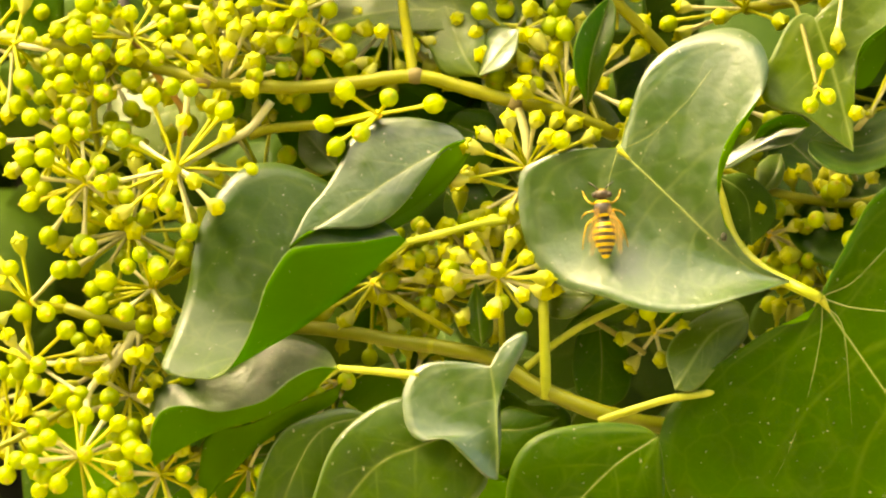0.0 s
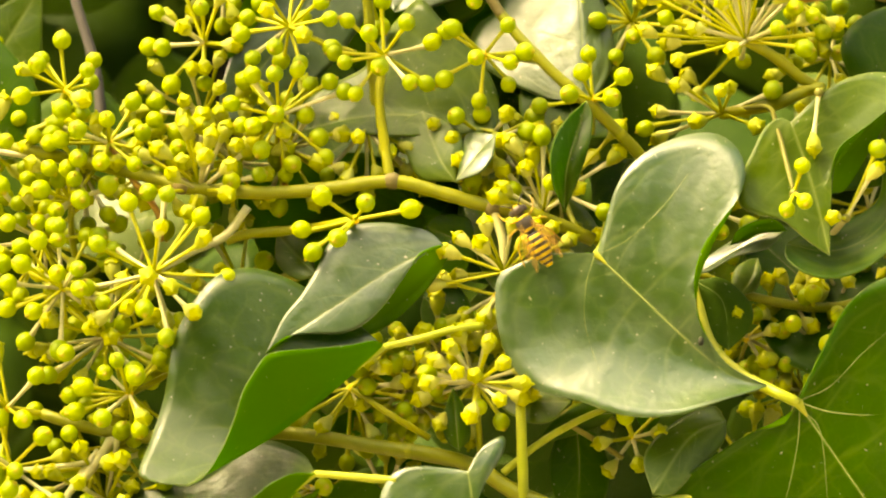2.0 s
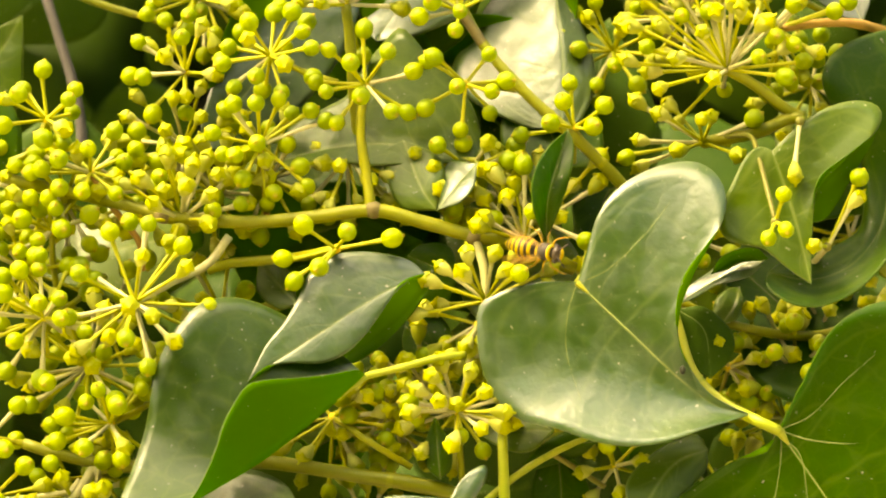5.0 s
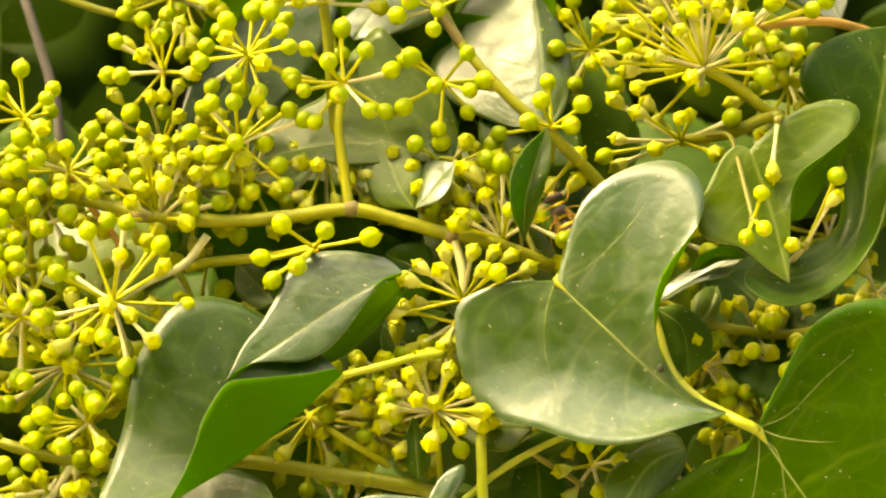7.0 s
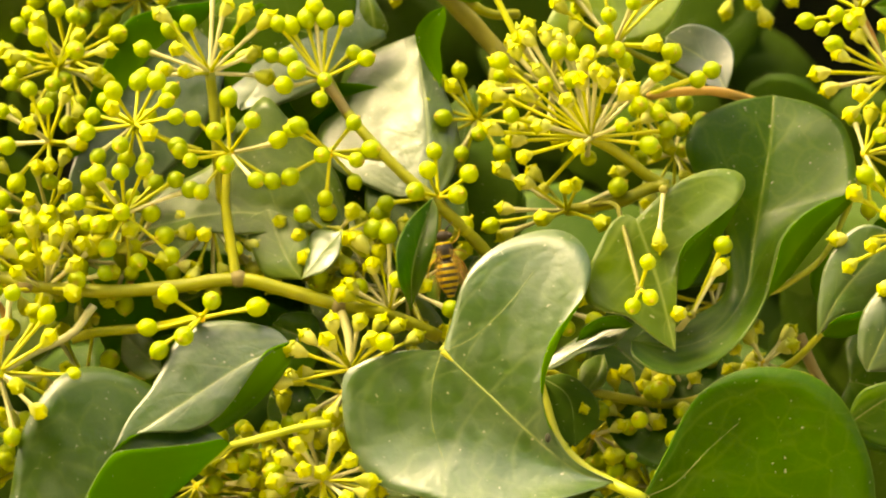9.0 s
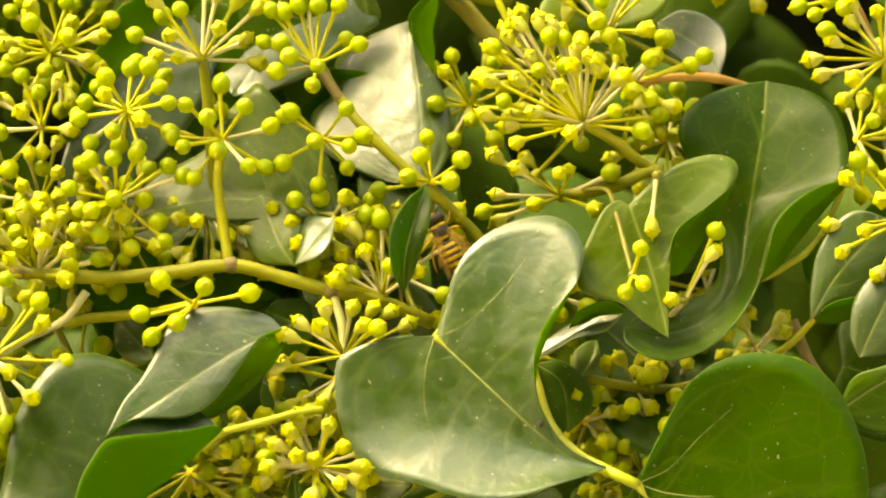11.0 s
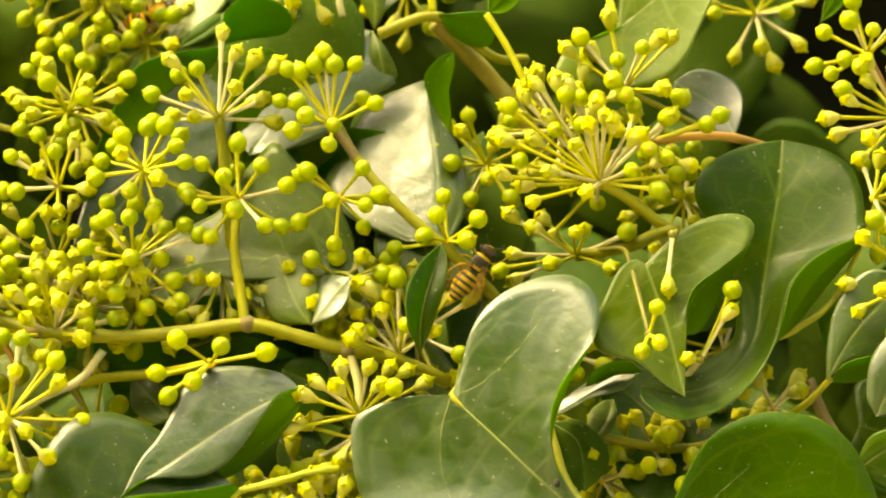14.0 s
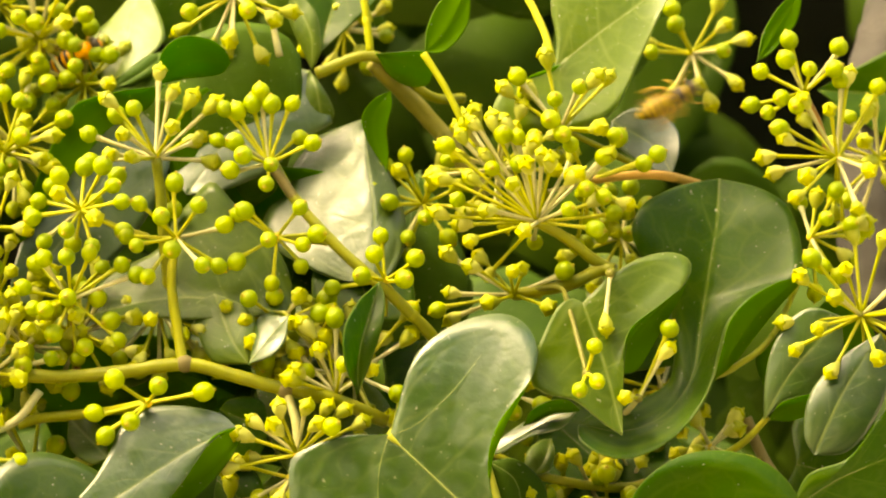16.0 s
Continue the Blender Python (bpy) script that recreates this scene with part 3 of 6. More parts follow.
leaf([(-0.0390, 1.0840, 1.4653), (-0.0476, 1.0815, 1.4581), (-0.0561, 1.0785, 1.4509), (-0.0660, 1.0750, 1.4435), (-0.0758, 1.0695, 1.4377), (-0.0832, 1.0640, 1.4337), (-0.0877, 1.0605, 1.4311)],
     [(-0.0435, 1.0870, 1.4693), (-0.0509, 1.0890, 1.4751), (-0.0597, 1.0890, 1.4806), (-0.0670, 1.0885, 1.4840), (-0.0743, 1.0875, 1.4856), (-0.0814, 1.0850, 1.4840), (-0.0867, 1.0820, 1.4787), (-0.0914, 1.0795, 1.4707), (-0.0936, 1.0780, 1.4620), (-0.0952, 1.0768, 1.4519), (-0.0979, 1.0715, 1.4420), (-0.1001, 1.0645, 1.4352), (-0.0993, 1.0628, 1.4329), (-0.0945, 1.0612, 1.4316)],
     [(-0.0412, 1.0815, 1.4671), (-0.0475, 1.0780, 1.4661), (-0.0560, 1.0750, 1.4652), (-0.0638, 1.0730, 1.4647), (-0.0685, 1.0720, 1.4635), (-0.0716, 1.0705, 1.4595), (-0.0746, 1.0688, 1.4538), (-0.0762, 1.0672, 1.4482), (-0.0794, 1.0645, 1.4402), (-0.0835, 1.0618, 1.4334)],
     SATIN, UNDER, label="ivy leaf folded along its midrib, one flank lit through", petiole=[(-0.0136, 1.0898, 1.4706), (-0.0200, 1.0868, 1.4700), (-0.0285, 1.0848, 1.4678)], fine=56, bulge=0.0004, curl=0.0, pace=1.0, ridge_width=0.0002)
leaf([(-0.0560, 1.0715, 1.4334), (-0.0636, 1.0712, 1.4267), (-0.0743, 1.0705, 1.4212), (-0.0865, 1.0690, 1.4175), (-0.0950, 1.0680, 1.4135), (-0.1026, 1.0675, 1.4085)],
     [(-0.0588, 1.0800, 1.4372), (-0.0631, 1.0860, 1.4394), (-0.0691, 1.0890, 1.4410), (-0.0757, 1.0895, 1.4398), (-0.0812, 1.0885, 1.4349), (-0.0859, 1.0880, 1.4316), (-0.0946, 1.0880, 1.4298), (-0.1005, 1.0880, 1.4303), (-0.1040, 1.0860, 1.4266), (-0.1055, 1.0820, 1.4196), (-0.1048, 1.0750, 1.4128)],
     [(-0.0614, 1.0700, 1.4337), (-0.0677, 1.0680, 1.4309), (-0.0741, 1.0670, 1.4258), (-0.0812, 1.0662, 1.4235), (-0.0869, 1.0655, 1.4228), (-0.0941, 1.0650, 1.4242), (-0.0998, 1.0645, 1.4232), (-0.1027, 1.0650, 1.4191), (-0.1036, 1.0660, 1.4121)],
     GLOSSY, UNDER, label="very glossy ivy leaf folded lengthwise, its underside lit through", petiole=[(-0.0352, 1.0690, 1.4318), (-0.0453, 1.0700, 1.4326)], fine=52, bulge=0.0004, curl=0.0, pace=1.0, ridge_width=0.0002)
leaf([(-0.0550, 1.0732, 1.4292), (-0.0702, 1.0730, 1.4205), (-0.0818, 1.0740, 1.4102), (-0.0903, 1.0763, 1.3983)],
     [(-0.0672, 1.0712, 1.4242), (-0.0787, 1.0712, 1.4191), (-0.0888, 1.0707, 1.4165), (-0.0912, 1.0722, 1.4088), (-0.0917, 1.0747, 1.4013)],
     [(-0.0572, 1.0742, 1.4241), (-0.0674, 1.0743, 1.4189), (-0.0760, 1.0744, 1.4131), (-0.0847, 1.0751, 1.4042)], LEAF, UNDER, -1, label="bright green underside of an ivy leaf")
leaf([(-0.0478, 1.0745, 1.4212), (-0.0600, 1.0728, 1.4176), (-0.0671, 1.0708, 1.4062), (-0.0727, 1.0686, 1.3890)],
     [(-0.0557, 1.0735, 1.4232), (-0.0686, 1.0717, 1.4184), (-0.0743, 1.0701, 1.4105), (-0.0767, 1.0684, 1.4020), (-0.0770, 1.0681, 1.3948)],
     [(-0.0514, 1.0734, 1.4177), (-0.0542, 1.0718, 1.4047), (-0.0612, 1.0698, 1.3933)], SATIN, UNDER, label="dark green ivy leaf with a pale edge")
leaf([(-0.0224, 1.0684, 1.4182), (-0.0352, 1.0661, 1.4140), (-0.0466, 1.0648, 1.4083), (-0.0608, 1.0624, 1.3897)],
     [(-0.0311, 1.0694, 1.4260), (-0.0411, 1.0682, 1.4261), (-0.0497, 1.0664, 1.4218), (-0.0567, 1.0643, 1.4147), (-0.0608, 1.0624, 1.4041), (-0.0625, 1.0619, 1.3955)],
     [(-0.0180, 1.0678, 1.4126), (-0.0180, 1.0655, 1.4041), (-0.0279, 1.0630, 1.3943), (-0.0436, 1.0621, 1.3871)], SATIN, UNDER, label="dark green ivy leaf with a pale edge", fine=36)
leaf([(-0.0171, 1.0690, 1.4343), (-0.0159, 1.0678, 1.4270), (-0.0153, 1.0655, 1.4171), (-0.0150, 1.0640, 1.4060)],
     [(-0.0148, 1.0705, 1.4386), (-0.0114, 1.0725, 1.4419), (-0.0077, 1.0730, 1.4428), (-0.0084, 1.0720, 1.4382), (-0.0128, 1.0700, 1.4320), (-0.0146, 1.0688, 1.4269), (-0.0142, 1.0662, 1.4170)],
     [(-0.0225, 1.0695, 1.4351), (-0.0304, 1.0695, 1.4354), (-0.0362, 1.0690, 1.4336), (-0.0391, 1.0672, 1.4283), (-0.0391, 1.0652, 1.4234), (-0.0377, 1.0625, 1.4186), (-0.0344, 1.0605, 1.4161), (-0.0282, 1.0602, 1.4165), (-0.0225, 1.0605, 1.4114), (-0.0180, 1.0620, 1.4070)],
     WAXY, UNDER, label="small folded ivy leaf with pale specks", bulge=0.0004, flare=1.6, curl=0.0, fine=40, ridge_width=0.00014)
leaf([(0.0256, 1.0661, 1.4170), (0.0135, 1.0646, 1.4087), (0.0021, 1.0641, 1.3958), (-0.0036, 1.0641, 1.3814)],
     [(0.0206, 1.0667, 1.4198), (0.0091, 1.0661, 1.4203), (-0.0045, 1.0651, 1.4174), (-0.0109, 1.0641, 1.4108), (-0.0130, 1.0636, 1.4001), (-0.0108, 1.0636, 1.3901)],
     [(0.0270, 1.0656, 1.4087), (0.0263, 1.0642, 1.3960), (0.0165, 1.0641, 1.3844)], label="broad dark green ivy leaf low in the hedge")
leaf([(0.0673, 1.0831, 1.4514), (0.0786, 1.0813, 1.4354), (0.0902, 1.0797, 1.4182), (0.1018, 1.0787, 1.3980)],
     [(0.0728, 1.0848, 1.4627), (0.0816, 1.0867, 1.4780), (0.0947, 1.0880, 1.4849), (0.1099, 1.0881, 1.4834), (0.1201, 1.0870, 1.4746), (0.1265, 1.0845, 1.4558), (0.1249, 1.0821, 1.4341), (0.1162, 1.0801, 1.4139)],
     [(0.0639, 1.0829, 1.4456), (0.0555, 1.0829, 1.4435), (0.0440, 1.0824, 1.4362), (0.0324, 1.0815, 1.4278), (0.0266, 1.0804, 1.4177), (0.0267, 1.0791, 1.4076), (0.0339, 1.0774, 1.3948), (0.0600, 1.0761, 1.3835), (0.0830, 1.0768, 1.3864)],
     LEAF, UNDER, label="largest broad ivy leaf with radiating pale veins", petiole=[(0.0458, 1.0964, 1.4614), (0.0571, 1.0890, 1.4561), (0.0627, 1.0832, 1.4536)], stalk=0.0017, fine=48, curl=-0.001, bulge=-0.0022,
     veins=[[(0.0679, 1.0835, 1.4504), (0.0674, 1.0830, 1.4410), (0.0643, 1.0821, 1.4265), (0.0586, 1.0812, 1.4105), (0.0528, 1.0805, 1.4004)], [(0.0688, 1.0834, 1.4490), (0.0732, 1.0832, 1.4439), (0.0750, 1.0822, 1.4265), (0.0766, 1.0808, 1.4005)], [(0.0685, 1.0836, 1.4512), (0.0758, 1.0835, 1.4490), (0.0888, 1.0837, 1.4484), (0.1033, 1.0841, 1.4527)],
            [(0.0680, 1.0836, 1.4519), (0.0757, 1.0839, 1.4555), (0.0844, 1.0845, 1.4642), (0.0946, 1.0851, 1.4730)]])
pointed = leaf([(0.0663, 1.0988, 1.5237), (0.0694, 1.0968, 1.5145), (0.0729, 1.0938, 1.5027), (0.0758, 1.0899, 1.4892)],
     [(0.0631, 1.0988, 1.5249), (0.0592, 1.0979, 1.5219), (0.0554, 1.0960, 1.5145), (0.0525, 1.0946, 1.5079), (0.0530, 1.0930, 1.5020), (0.0576, 1.0921, 1.4995), (0.0635, 1.0916, 1.4983), (0.0704, 1.0905, 1.4928)],
     [(0.0727, 1.1004, 1.5299), (0.0794, 1.1015, 1.5345), (0.0874, 1.1026, 1.5369), (0.0933, 1.1026, 1.5361), (0.0951, 1.1010, 1.5330), (0.0926, 1.0988, 1.5280), (0.0857, 1.0968, 1.5221), (0.0796, 1.0952, 1.5174), (0.0773, 1.0938, 1.5115), (0.0764, 1.0921, 1.5027)],
     YOUNG, UNDER, label="light green ivy leaf with a sharp tip and a rolled lobe", bulge=0.0006, curl=0.001, fine=44, ridge_width=0.0001)
leaf([(0.0764, 1.0946, 1.5048), (0.0782, 1.0962, 1.5123), (0.0843, 1.0981, 1.5196), (0.0937, 1.1009, 1.5293)],
     [(0.0763, 1.0940, 1.5100), (0.0784, 1.0951, 1.5171), (0.0854, 1.0969, 1.5226), (0.0910, 1.0987, 1.5270)],
     [(0.0800, 1.0973, 1.5059), (0.0840, 1.0990, 1.5115), (0.0880, 1.1003, 1.5186), (0.0917, 1.1015, 1.5249)],
     LEAF, UNDER, -1, label="bright green rolled edge seen from beneath", fine=24, bulge=0.0008, into=pointed)
cupped = leaf([(0.0652, 1.0975, 1.4921), (0.0767, 1.0965, 1.4901), (0.0874, 1.0985, 1.4944), (0.0952, 1.1060, 1.5039), (0.0980, 1.1120, 1.5161), (0.1007, 1.1160, 1.5312), (0.1035, 1.1215, 1.5449), (0.1050, 1.1290, 1.5576)],
     [(0.0697, 1.1020, 1.4951), (0.0787, 1.1040, 1.4975), (0.0856, 1.1070, 1.5003), (0.0899, 1.1100, 1.5039), (0.0912, 1.1130, 1.5117), (0.0904, 1.1150, 1.5214), (0.0883, 1.1145, 1.5289), (0.0828, 1.1125, 1.5359), (0.0803, 1.1130, 1.5438), (0.0844, 1.1180, 1.5508), (0.0941, 1.1250, 1.5556)],
     [(0.0649, 1.0925, 1.4884), (0.0700, 1.0890, 1.4845), (0.0775, 1.0880, 1.4834), (0.0867, 1.0900, 1.4869), (0.0944, 1.0940, 1.4938), (0.0999, 1.0990, 1.5026), (0.1020, 1.1020, 1.5100), (0.1045, 1.1045, 1.5181), (0.1096, 1.1065, 1.5240), (0.1172, 1.1080, 1.5285), (0.1243, 1.1085, 1.5312), (0.1249, 1.1145, 1.5415), (0.1222, 1.1200, 1.5500), (0.1154, 1.1265, 1.5550)],
     LEAF, UNDER, label="large cupped ivy leaf with light veins", fine=64, bulge=-0.0006, curl=0.0006, pace=1.0, ridge_width=0.00003, flare=1.3)
leaf([(0.1003, 1.1000, 1.5029), (0.1064, 1.1040, 1.5127), (0.1135, 1.1070, 1.5220), (0.1243, 1.1095, 1.5306)],
     [(0.1025, 1.1005, 1.5112), (0.1051, 1.1035, 1.5192), (0.1109, 1.1060, 1.5252), (0.1181, 1.1078, 1.5291)],
     [(0.1059, 1.1060, 1.5074), (0.1132, 1.1100, 1.5161), (0.1194, 1.1120, 1.5235), (0.1239, 1.1115, 1.5286)],
     LEAF, UNDER, -1, label="bright green rolled edge seen from beneath", fine=30, bulge=0.0008, into=cupped)
leaf([(0.1140, 1.1040, 1.4931), (0.1214, 1.1054, 1.5053), (0.1351, 1.1071, 1.5201)], [(0.1141, 1.1044, 1.5008), (0.1162, 1.1055, 1.5112), (0.1216, 1.1068, 1.5194), (0.1277, 1.1073, 1.5224)], [(0.1205, 1.1046, 1.4981), (0.1287, 1.1049, 1.5000), (0.1349, 1.1060, 1.5097)], WAXY, UNDER, label="bluish green ivy leaf with a sheen")
leaf([(0.1148, 1.1068, 1.4927), (0.1242, 1.1042, 1.4978), (0.1375, 1.1031, 1.5022)], [(0.1188, 1.1022, 1.4978), (0.1269, 1.1016, 1.5000)], [(0.1217, 1.1088, 1.4926), (0.1305, 1.1072, 1.4963)], LEAF, UNDER, -1, label="bright green underside of an ivy leaf")
leaf([(0.1259, 1.0947, 1.4838), (0.1305, 1.0953, 1.4934), (0.1351, 1.0960, 1.5022), (0.1443, 1.0978, 1.5155)], [(0.1236, 1.0954, 1.4890), (0.1251, 1.0968, 1.4993), (0.1324, 1.0978, 1.5081), (0.1398, 1.0981, 1.5132)], [(0.1347, 1.0938, 1.4846), (0.1422, 1.0941, 1.4934), (0.1470, 1.0961, 1.5066)], WAXY, UNDER, label="grey ivy leaf with a matt sheen")
leaf([(0.1191, 1.0873, 1.4695), (0.1307, 1.0857, 1.4774), (0.1480, 1.0835, 1.4847)], [(0.1234, 1.0854, 1.4789), (0.1334, 1.0838, 1.4830), (0.1413, 1.0818, 1.4927), (0.1464, 1.0813, 1.4992)], [(0.1309, 1.0881, 1.4642), (0.1455, 1.0871, 1.4672), (0.1541, 1.0854, 1.4759)], label="dark green ivy leaf at the hedge's side")
leaf([(0.0607, 1.1312, 1.5870), (0.0732, 1.1353, 1.5972), (0.0859, 1.1412, 1.6069), (0.1008, 1.1514, 1.6219)],
     [(0.0616, 1.1335, 1.5955), (0.0603, 1.1372, 1.6066), (0.0645, 1.1426, 1.6195), (0.0837, 1.1503, 1.6280)],
     [(0.0530, 1.1297, 1.5846), (0.0461, 1.1291, 1.5808), (0.0440, 1.1267, 1.5730), (0.0527, 1.1251, 1.5694), (0.0664, 1.1240, 1.5702), (0.0762, 1.1249, 1.5753), (0.0835, 1.1304, 1.5891), (0.0911, 1.1386, 1.6051), (0.0972, 1.1453, 1.6151)], YOUNG, UNDER, label="light green ivy leaf with clear veins", fine=36)
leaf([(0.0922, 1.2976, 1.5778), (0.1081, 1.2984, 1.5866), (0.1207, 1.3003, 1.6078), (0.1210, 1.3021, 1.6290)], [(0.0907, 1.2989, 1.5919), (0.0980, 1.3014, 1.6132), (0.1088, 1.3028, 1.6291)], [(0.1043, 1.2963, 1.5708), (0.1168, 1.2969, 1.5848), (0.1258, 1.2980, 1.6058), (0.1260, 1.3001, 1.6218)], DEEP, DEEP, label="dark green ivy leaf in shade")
leaf([(0.0927, 1.1320, 1.5587), (0.0878, 1.1375, 1.5670), (0.0769, 1.1430, 1.5741)],
     [(0.0947, 1.1340, 1.5652), (0.0943, 1.1380, 1.5719), (0.0891, 1.1420, 1.5764), (0.0827, 1.1440, 1.5775)],
     [(0.0871, 1.1330, 1.5606), (0.0813, 1.1360, 1.5643), (0.0772, 1.1395, 1.5686)],
     WAXY, UNDER, label="pale ivy leaf out in the light", curl=0.0, bulge=0.0006)
shiny = leaf([(0.0114, 1.1225, 1.5306), (0.0124, 1.1275, 1.5423), (0.0116, 1.1360, 1.5563), (0.0094, 1.1510, 1.5753)],
     [(0.0033, 1.1260, 1.5304), (-0.0058, 1.1300, 1.5341), (-0.0134, 1.1350, 1.5388), (-0.0177, 1.1400, 1.5451), (-0.0162, 1.1430, 1.5509), (-0.0116, 1.1440, 1.5545), (-0.0095, 1.1490, 1.5624), (-0.0035, 1.1540, 1.5700), (0.0035, 1.1550, 1.5734)],
     [(0.0161, 1.1250, 1.5316), (0.0197, 1.1290, 1.5375), (0.0208, 1.1325, 1.5447), (0.0199, 1.1365, 1.5510), (0.0169, 1.1415, 1.5596), (0.0127, 1.1465, 1.5668)],
     GLOSSY, UNDER, label="very glossy ivy leaf reflecting white light", fine=44, bulge=-0.0006, curl=0.0, ridge_width=0.00012)
leaf([(0.0159, 1.1350, 1.5599), (0.0129, 1.1370, 1.5686), (0.0129, 1.1360, 1.5762), (0.0170, 1.1340, 1.5818)],
     [(0.0123, 1.1375, 1.5653), (0.0094, 1.1385, 1.5714), (0.0093, 1.1380, 1.5760), (0.0129, 1.1350, 1.5801)],
     [(0.0164, 1.1350, 1.5654), (0.0159, 1.1345, 1.5715), (0.0173, 1.1335, 1.5775)],
     LEAF, UNDER, -1, label="bright green curled edge seen from beneath", into=shiny)
leaf([(-0.0111, 1.1130, 1.5213), (-0.0221, 1.1150, 1.5236), (-0.0357, 1.1180, 1.5258), (-0.0492, 1.1190, 1.5247), (-0.0652, 1.1190, 1.5207)],
     [(-0.0097, 1.1165, 1.5284), (-0.0124, 1.1190, 1.5367), (-0.0185, 1.1215, 1.5444), (-0.0253, 1.1245, 1.5513), (-0.0311, 1.1275, 1.5572), (-0.0360, 1.1285, 1.5530), (-0.0417, 1.1285, 1.5462), (-0.0453, 1.1275, 1.5394), (-0.0518, 1.1275, 1.5356), (-0.0589, 1.1265, 1.5321), (-0.0635, 1.1235, 1.5265)],
     [(-0.0191, 1.1120, 1.5209), (-0.0295, 1.1120, 1.5205), (-0.0400, 1.1120, 1.5202), (-0.0504, 1.1135, 1.5213), (-0.0580, 1.1150, 1.5209), (-0.0622, 1.1165, 1.5197)],
     YOUNG, UNDER, label="glossy ivy leaf with a puckered upper side", petiole=[(-0.0033, 1.1096, 1.5132), (-0.0077, 1.1095, 1.5169)], fine=48, bulge=0.0004, curl=0.0)
leaf([(-0.0211, 1.1054, 1.5080), (-0.0256, 1.1089, 1.5147), (-0.0302, 1.1165, 1.5268)], [(-0.0303, 1.1075, 1.5088), (-0.0345, 1.1113, 1.5163), (-0.0354, 1.1154, 1.5238)], [(-0.0202, 1.1073, 1.5132), (-0.0193, 1.1095, 1.5192), (-0.0226, 1.1129, 1.5237)], YOUNG, UNDER, label="dark ivy leaf hanging behind the stem")
leaf([(-0.0210, 1.1014, 1.5080), (-0.0166, 1.1033, 1.5139), (-0.0107, 1.1073, 1.5206)], [(-0.0196, 1.1061, 1.5147), (-0.0182, 1.1112, 1.5207)], [(-0.0150, 1.0988, 1.5102), (-0.0114, 1.1009, 1.5146)], WAXY, UNDER, label="pale ivy leaf catching the light")
rolled = leaf([(-0.0456, 1.1500, 1.5837), (-0.0548, 1.1440, 1.5691), (-0.0673, 1.1350, 1.5473), (-0.0848, 1.1270, 1.5255)],
     [(-0.0566, 1.1480, 1.5802), (-0.0663, 1.1430, 1.5722), (-0.0722, 1.1400, 1.5651), (-0.0773, 1.1360, 1.5542), (-0.0819, 1.1320, 1.5426), (-0.0846, 1.1285, 1.5319)],
     [(-0.0419, 1.1470, 1.5739), (-0.0447, 1.1400, 1.5566), (-0.0537, 1.1350, 1.5412), (-0.0671, 1.1300, 1.5289), (-0.0797, 1.1270, 1.5243)],
     WAXY, UNDER, label="long grey-green ivy leaf with a rolled bright edge", fine=40, bulge=0.0004, curl=0.0, ridge_width=0.00006)
leaf([(-0.0444, 1.1440, 1.5842), (-0.0607, 1.1400, 1.5773), (-0.0712, 1.1360, 1.5641), (-0.0832, 1.1300, 1.5407)],
     [(-0.0486, 1.1415, 1.5835), (-0.0569, 1.1395, 1.5823), (-0.0675, 1.1375, 1.5791), (-0.0718, 1.1360, 1.5732), (-0.0783, 1.1325, 1.5581), (-0.0818, 1.1305, 1.5471)],
     [(-0.0495, 1.1440, 1.5776), (-0.0585, 1.1410, 1.5728), (-0.0660, 1.1375, 1.5639), (-0.0748, 1.1330, 1.5510), (-0.0807, 1.1305, 1.5423)],
     LEAF, UNDER, -1, label="bright green rolled edge seen from beneath", fine=34, bulge=0.0006, into=rolled)
leaf([(-0.0051, 1.1504, 1.5886), (-0.0171, 1.1462, 1.5782), (-0.0277, 1.1431, 1.5689), (-0.0384, 1.1403, 1.5542)],
     [(-0.0155, 1.1531, 1.5908), (-0.0280, 1.1549, 1.5898), (-0.0388, 1.1544, 1.5850), (-0.0437, 1.1505, 1.5748), (-0.0439, 1.1456, 1.5629)],
     [(-0.0033, 1.1464, 1.5798), (0.0014, 1.1441, 1.5743), (-0.0063, 1.1423, 1.5695), (-0.0154, 1.1394, 1.5610), (-0.0276, 1.1387, 1.5556)], WAXY, UNDER, label="grey-green ivy leaf behind berries", bulge=0.002)
leaf([(-0.0051, 1.1494, 1.5885), (-0.0031, 1.1459, 1.5828), (-0.0014, 1.1438, 1.5722)], [(-0.0070, 1.1464, 1.5814), (-0.0055, 1.1449, 1.5758)], [(-0.0019, 1.1463, 1.5844), (0.0017, 1.1451, 1.5766)], YOUNG, UNDER, label="pale green ivy leaf edge")
leaf([(-0.0045, 1.1504, 1.5886), (-0.0047, 1.1513, 1.5987), (-0.0102, 1.1554, 1.6100)], [(-0.0078, 1.1524, 1.5957), (-0.0109, 1.1546, 1.6037)], [(-0.0019, 1.1490, 1.5939), (-0.0028, 1.1516, 1.6034), (-0.0062, 1.1540, 1.6083)], YOUNG, UNDER, label="narrow upright pale green ivy leaf")
leaf([(-0.0459, 1.1393, 1.5840), (-0.0381, 1.1342, 1.5897), (-0.0263, 1.1342, 1.5897)], [(-0.0449, 1.1317, 1.5918), (-0.0394, 1.1275, 1.5961), (-0.0319, 1.1279, 1.5955), (-0.0274, 1.1311, 1.5925)], [(-0.0383, 1.1383, 1.5854), (-0.0291, 1.1373, 1.5869)], LEAF, UNDER, -1, label="bright green ivy leaf seen from beneath")
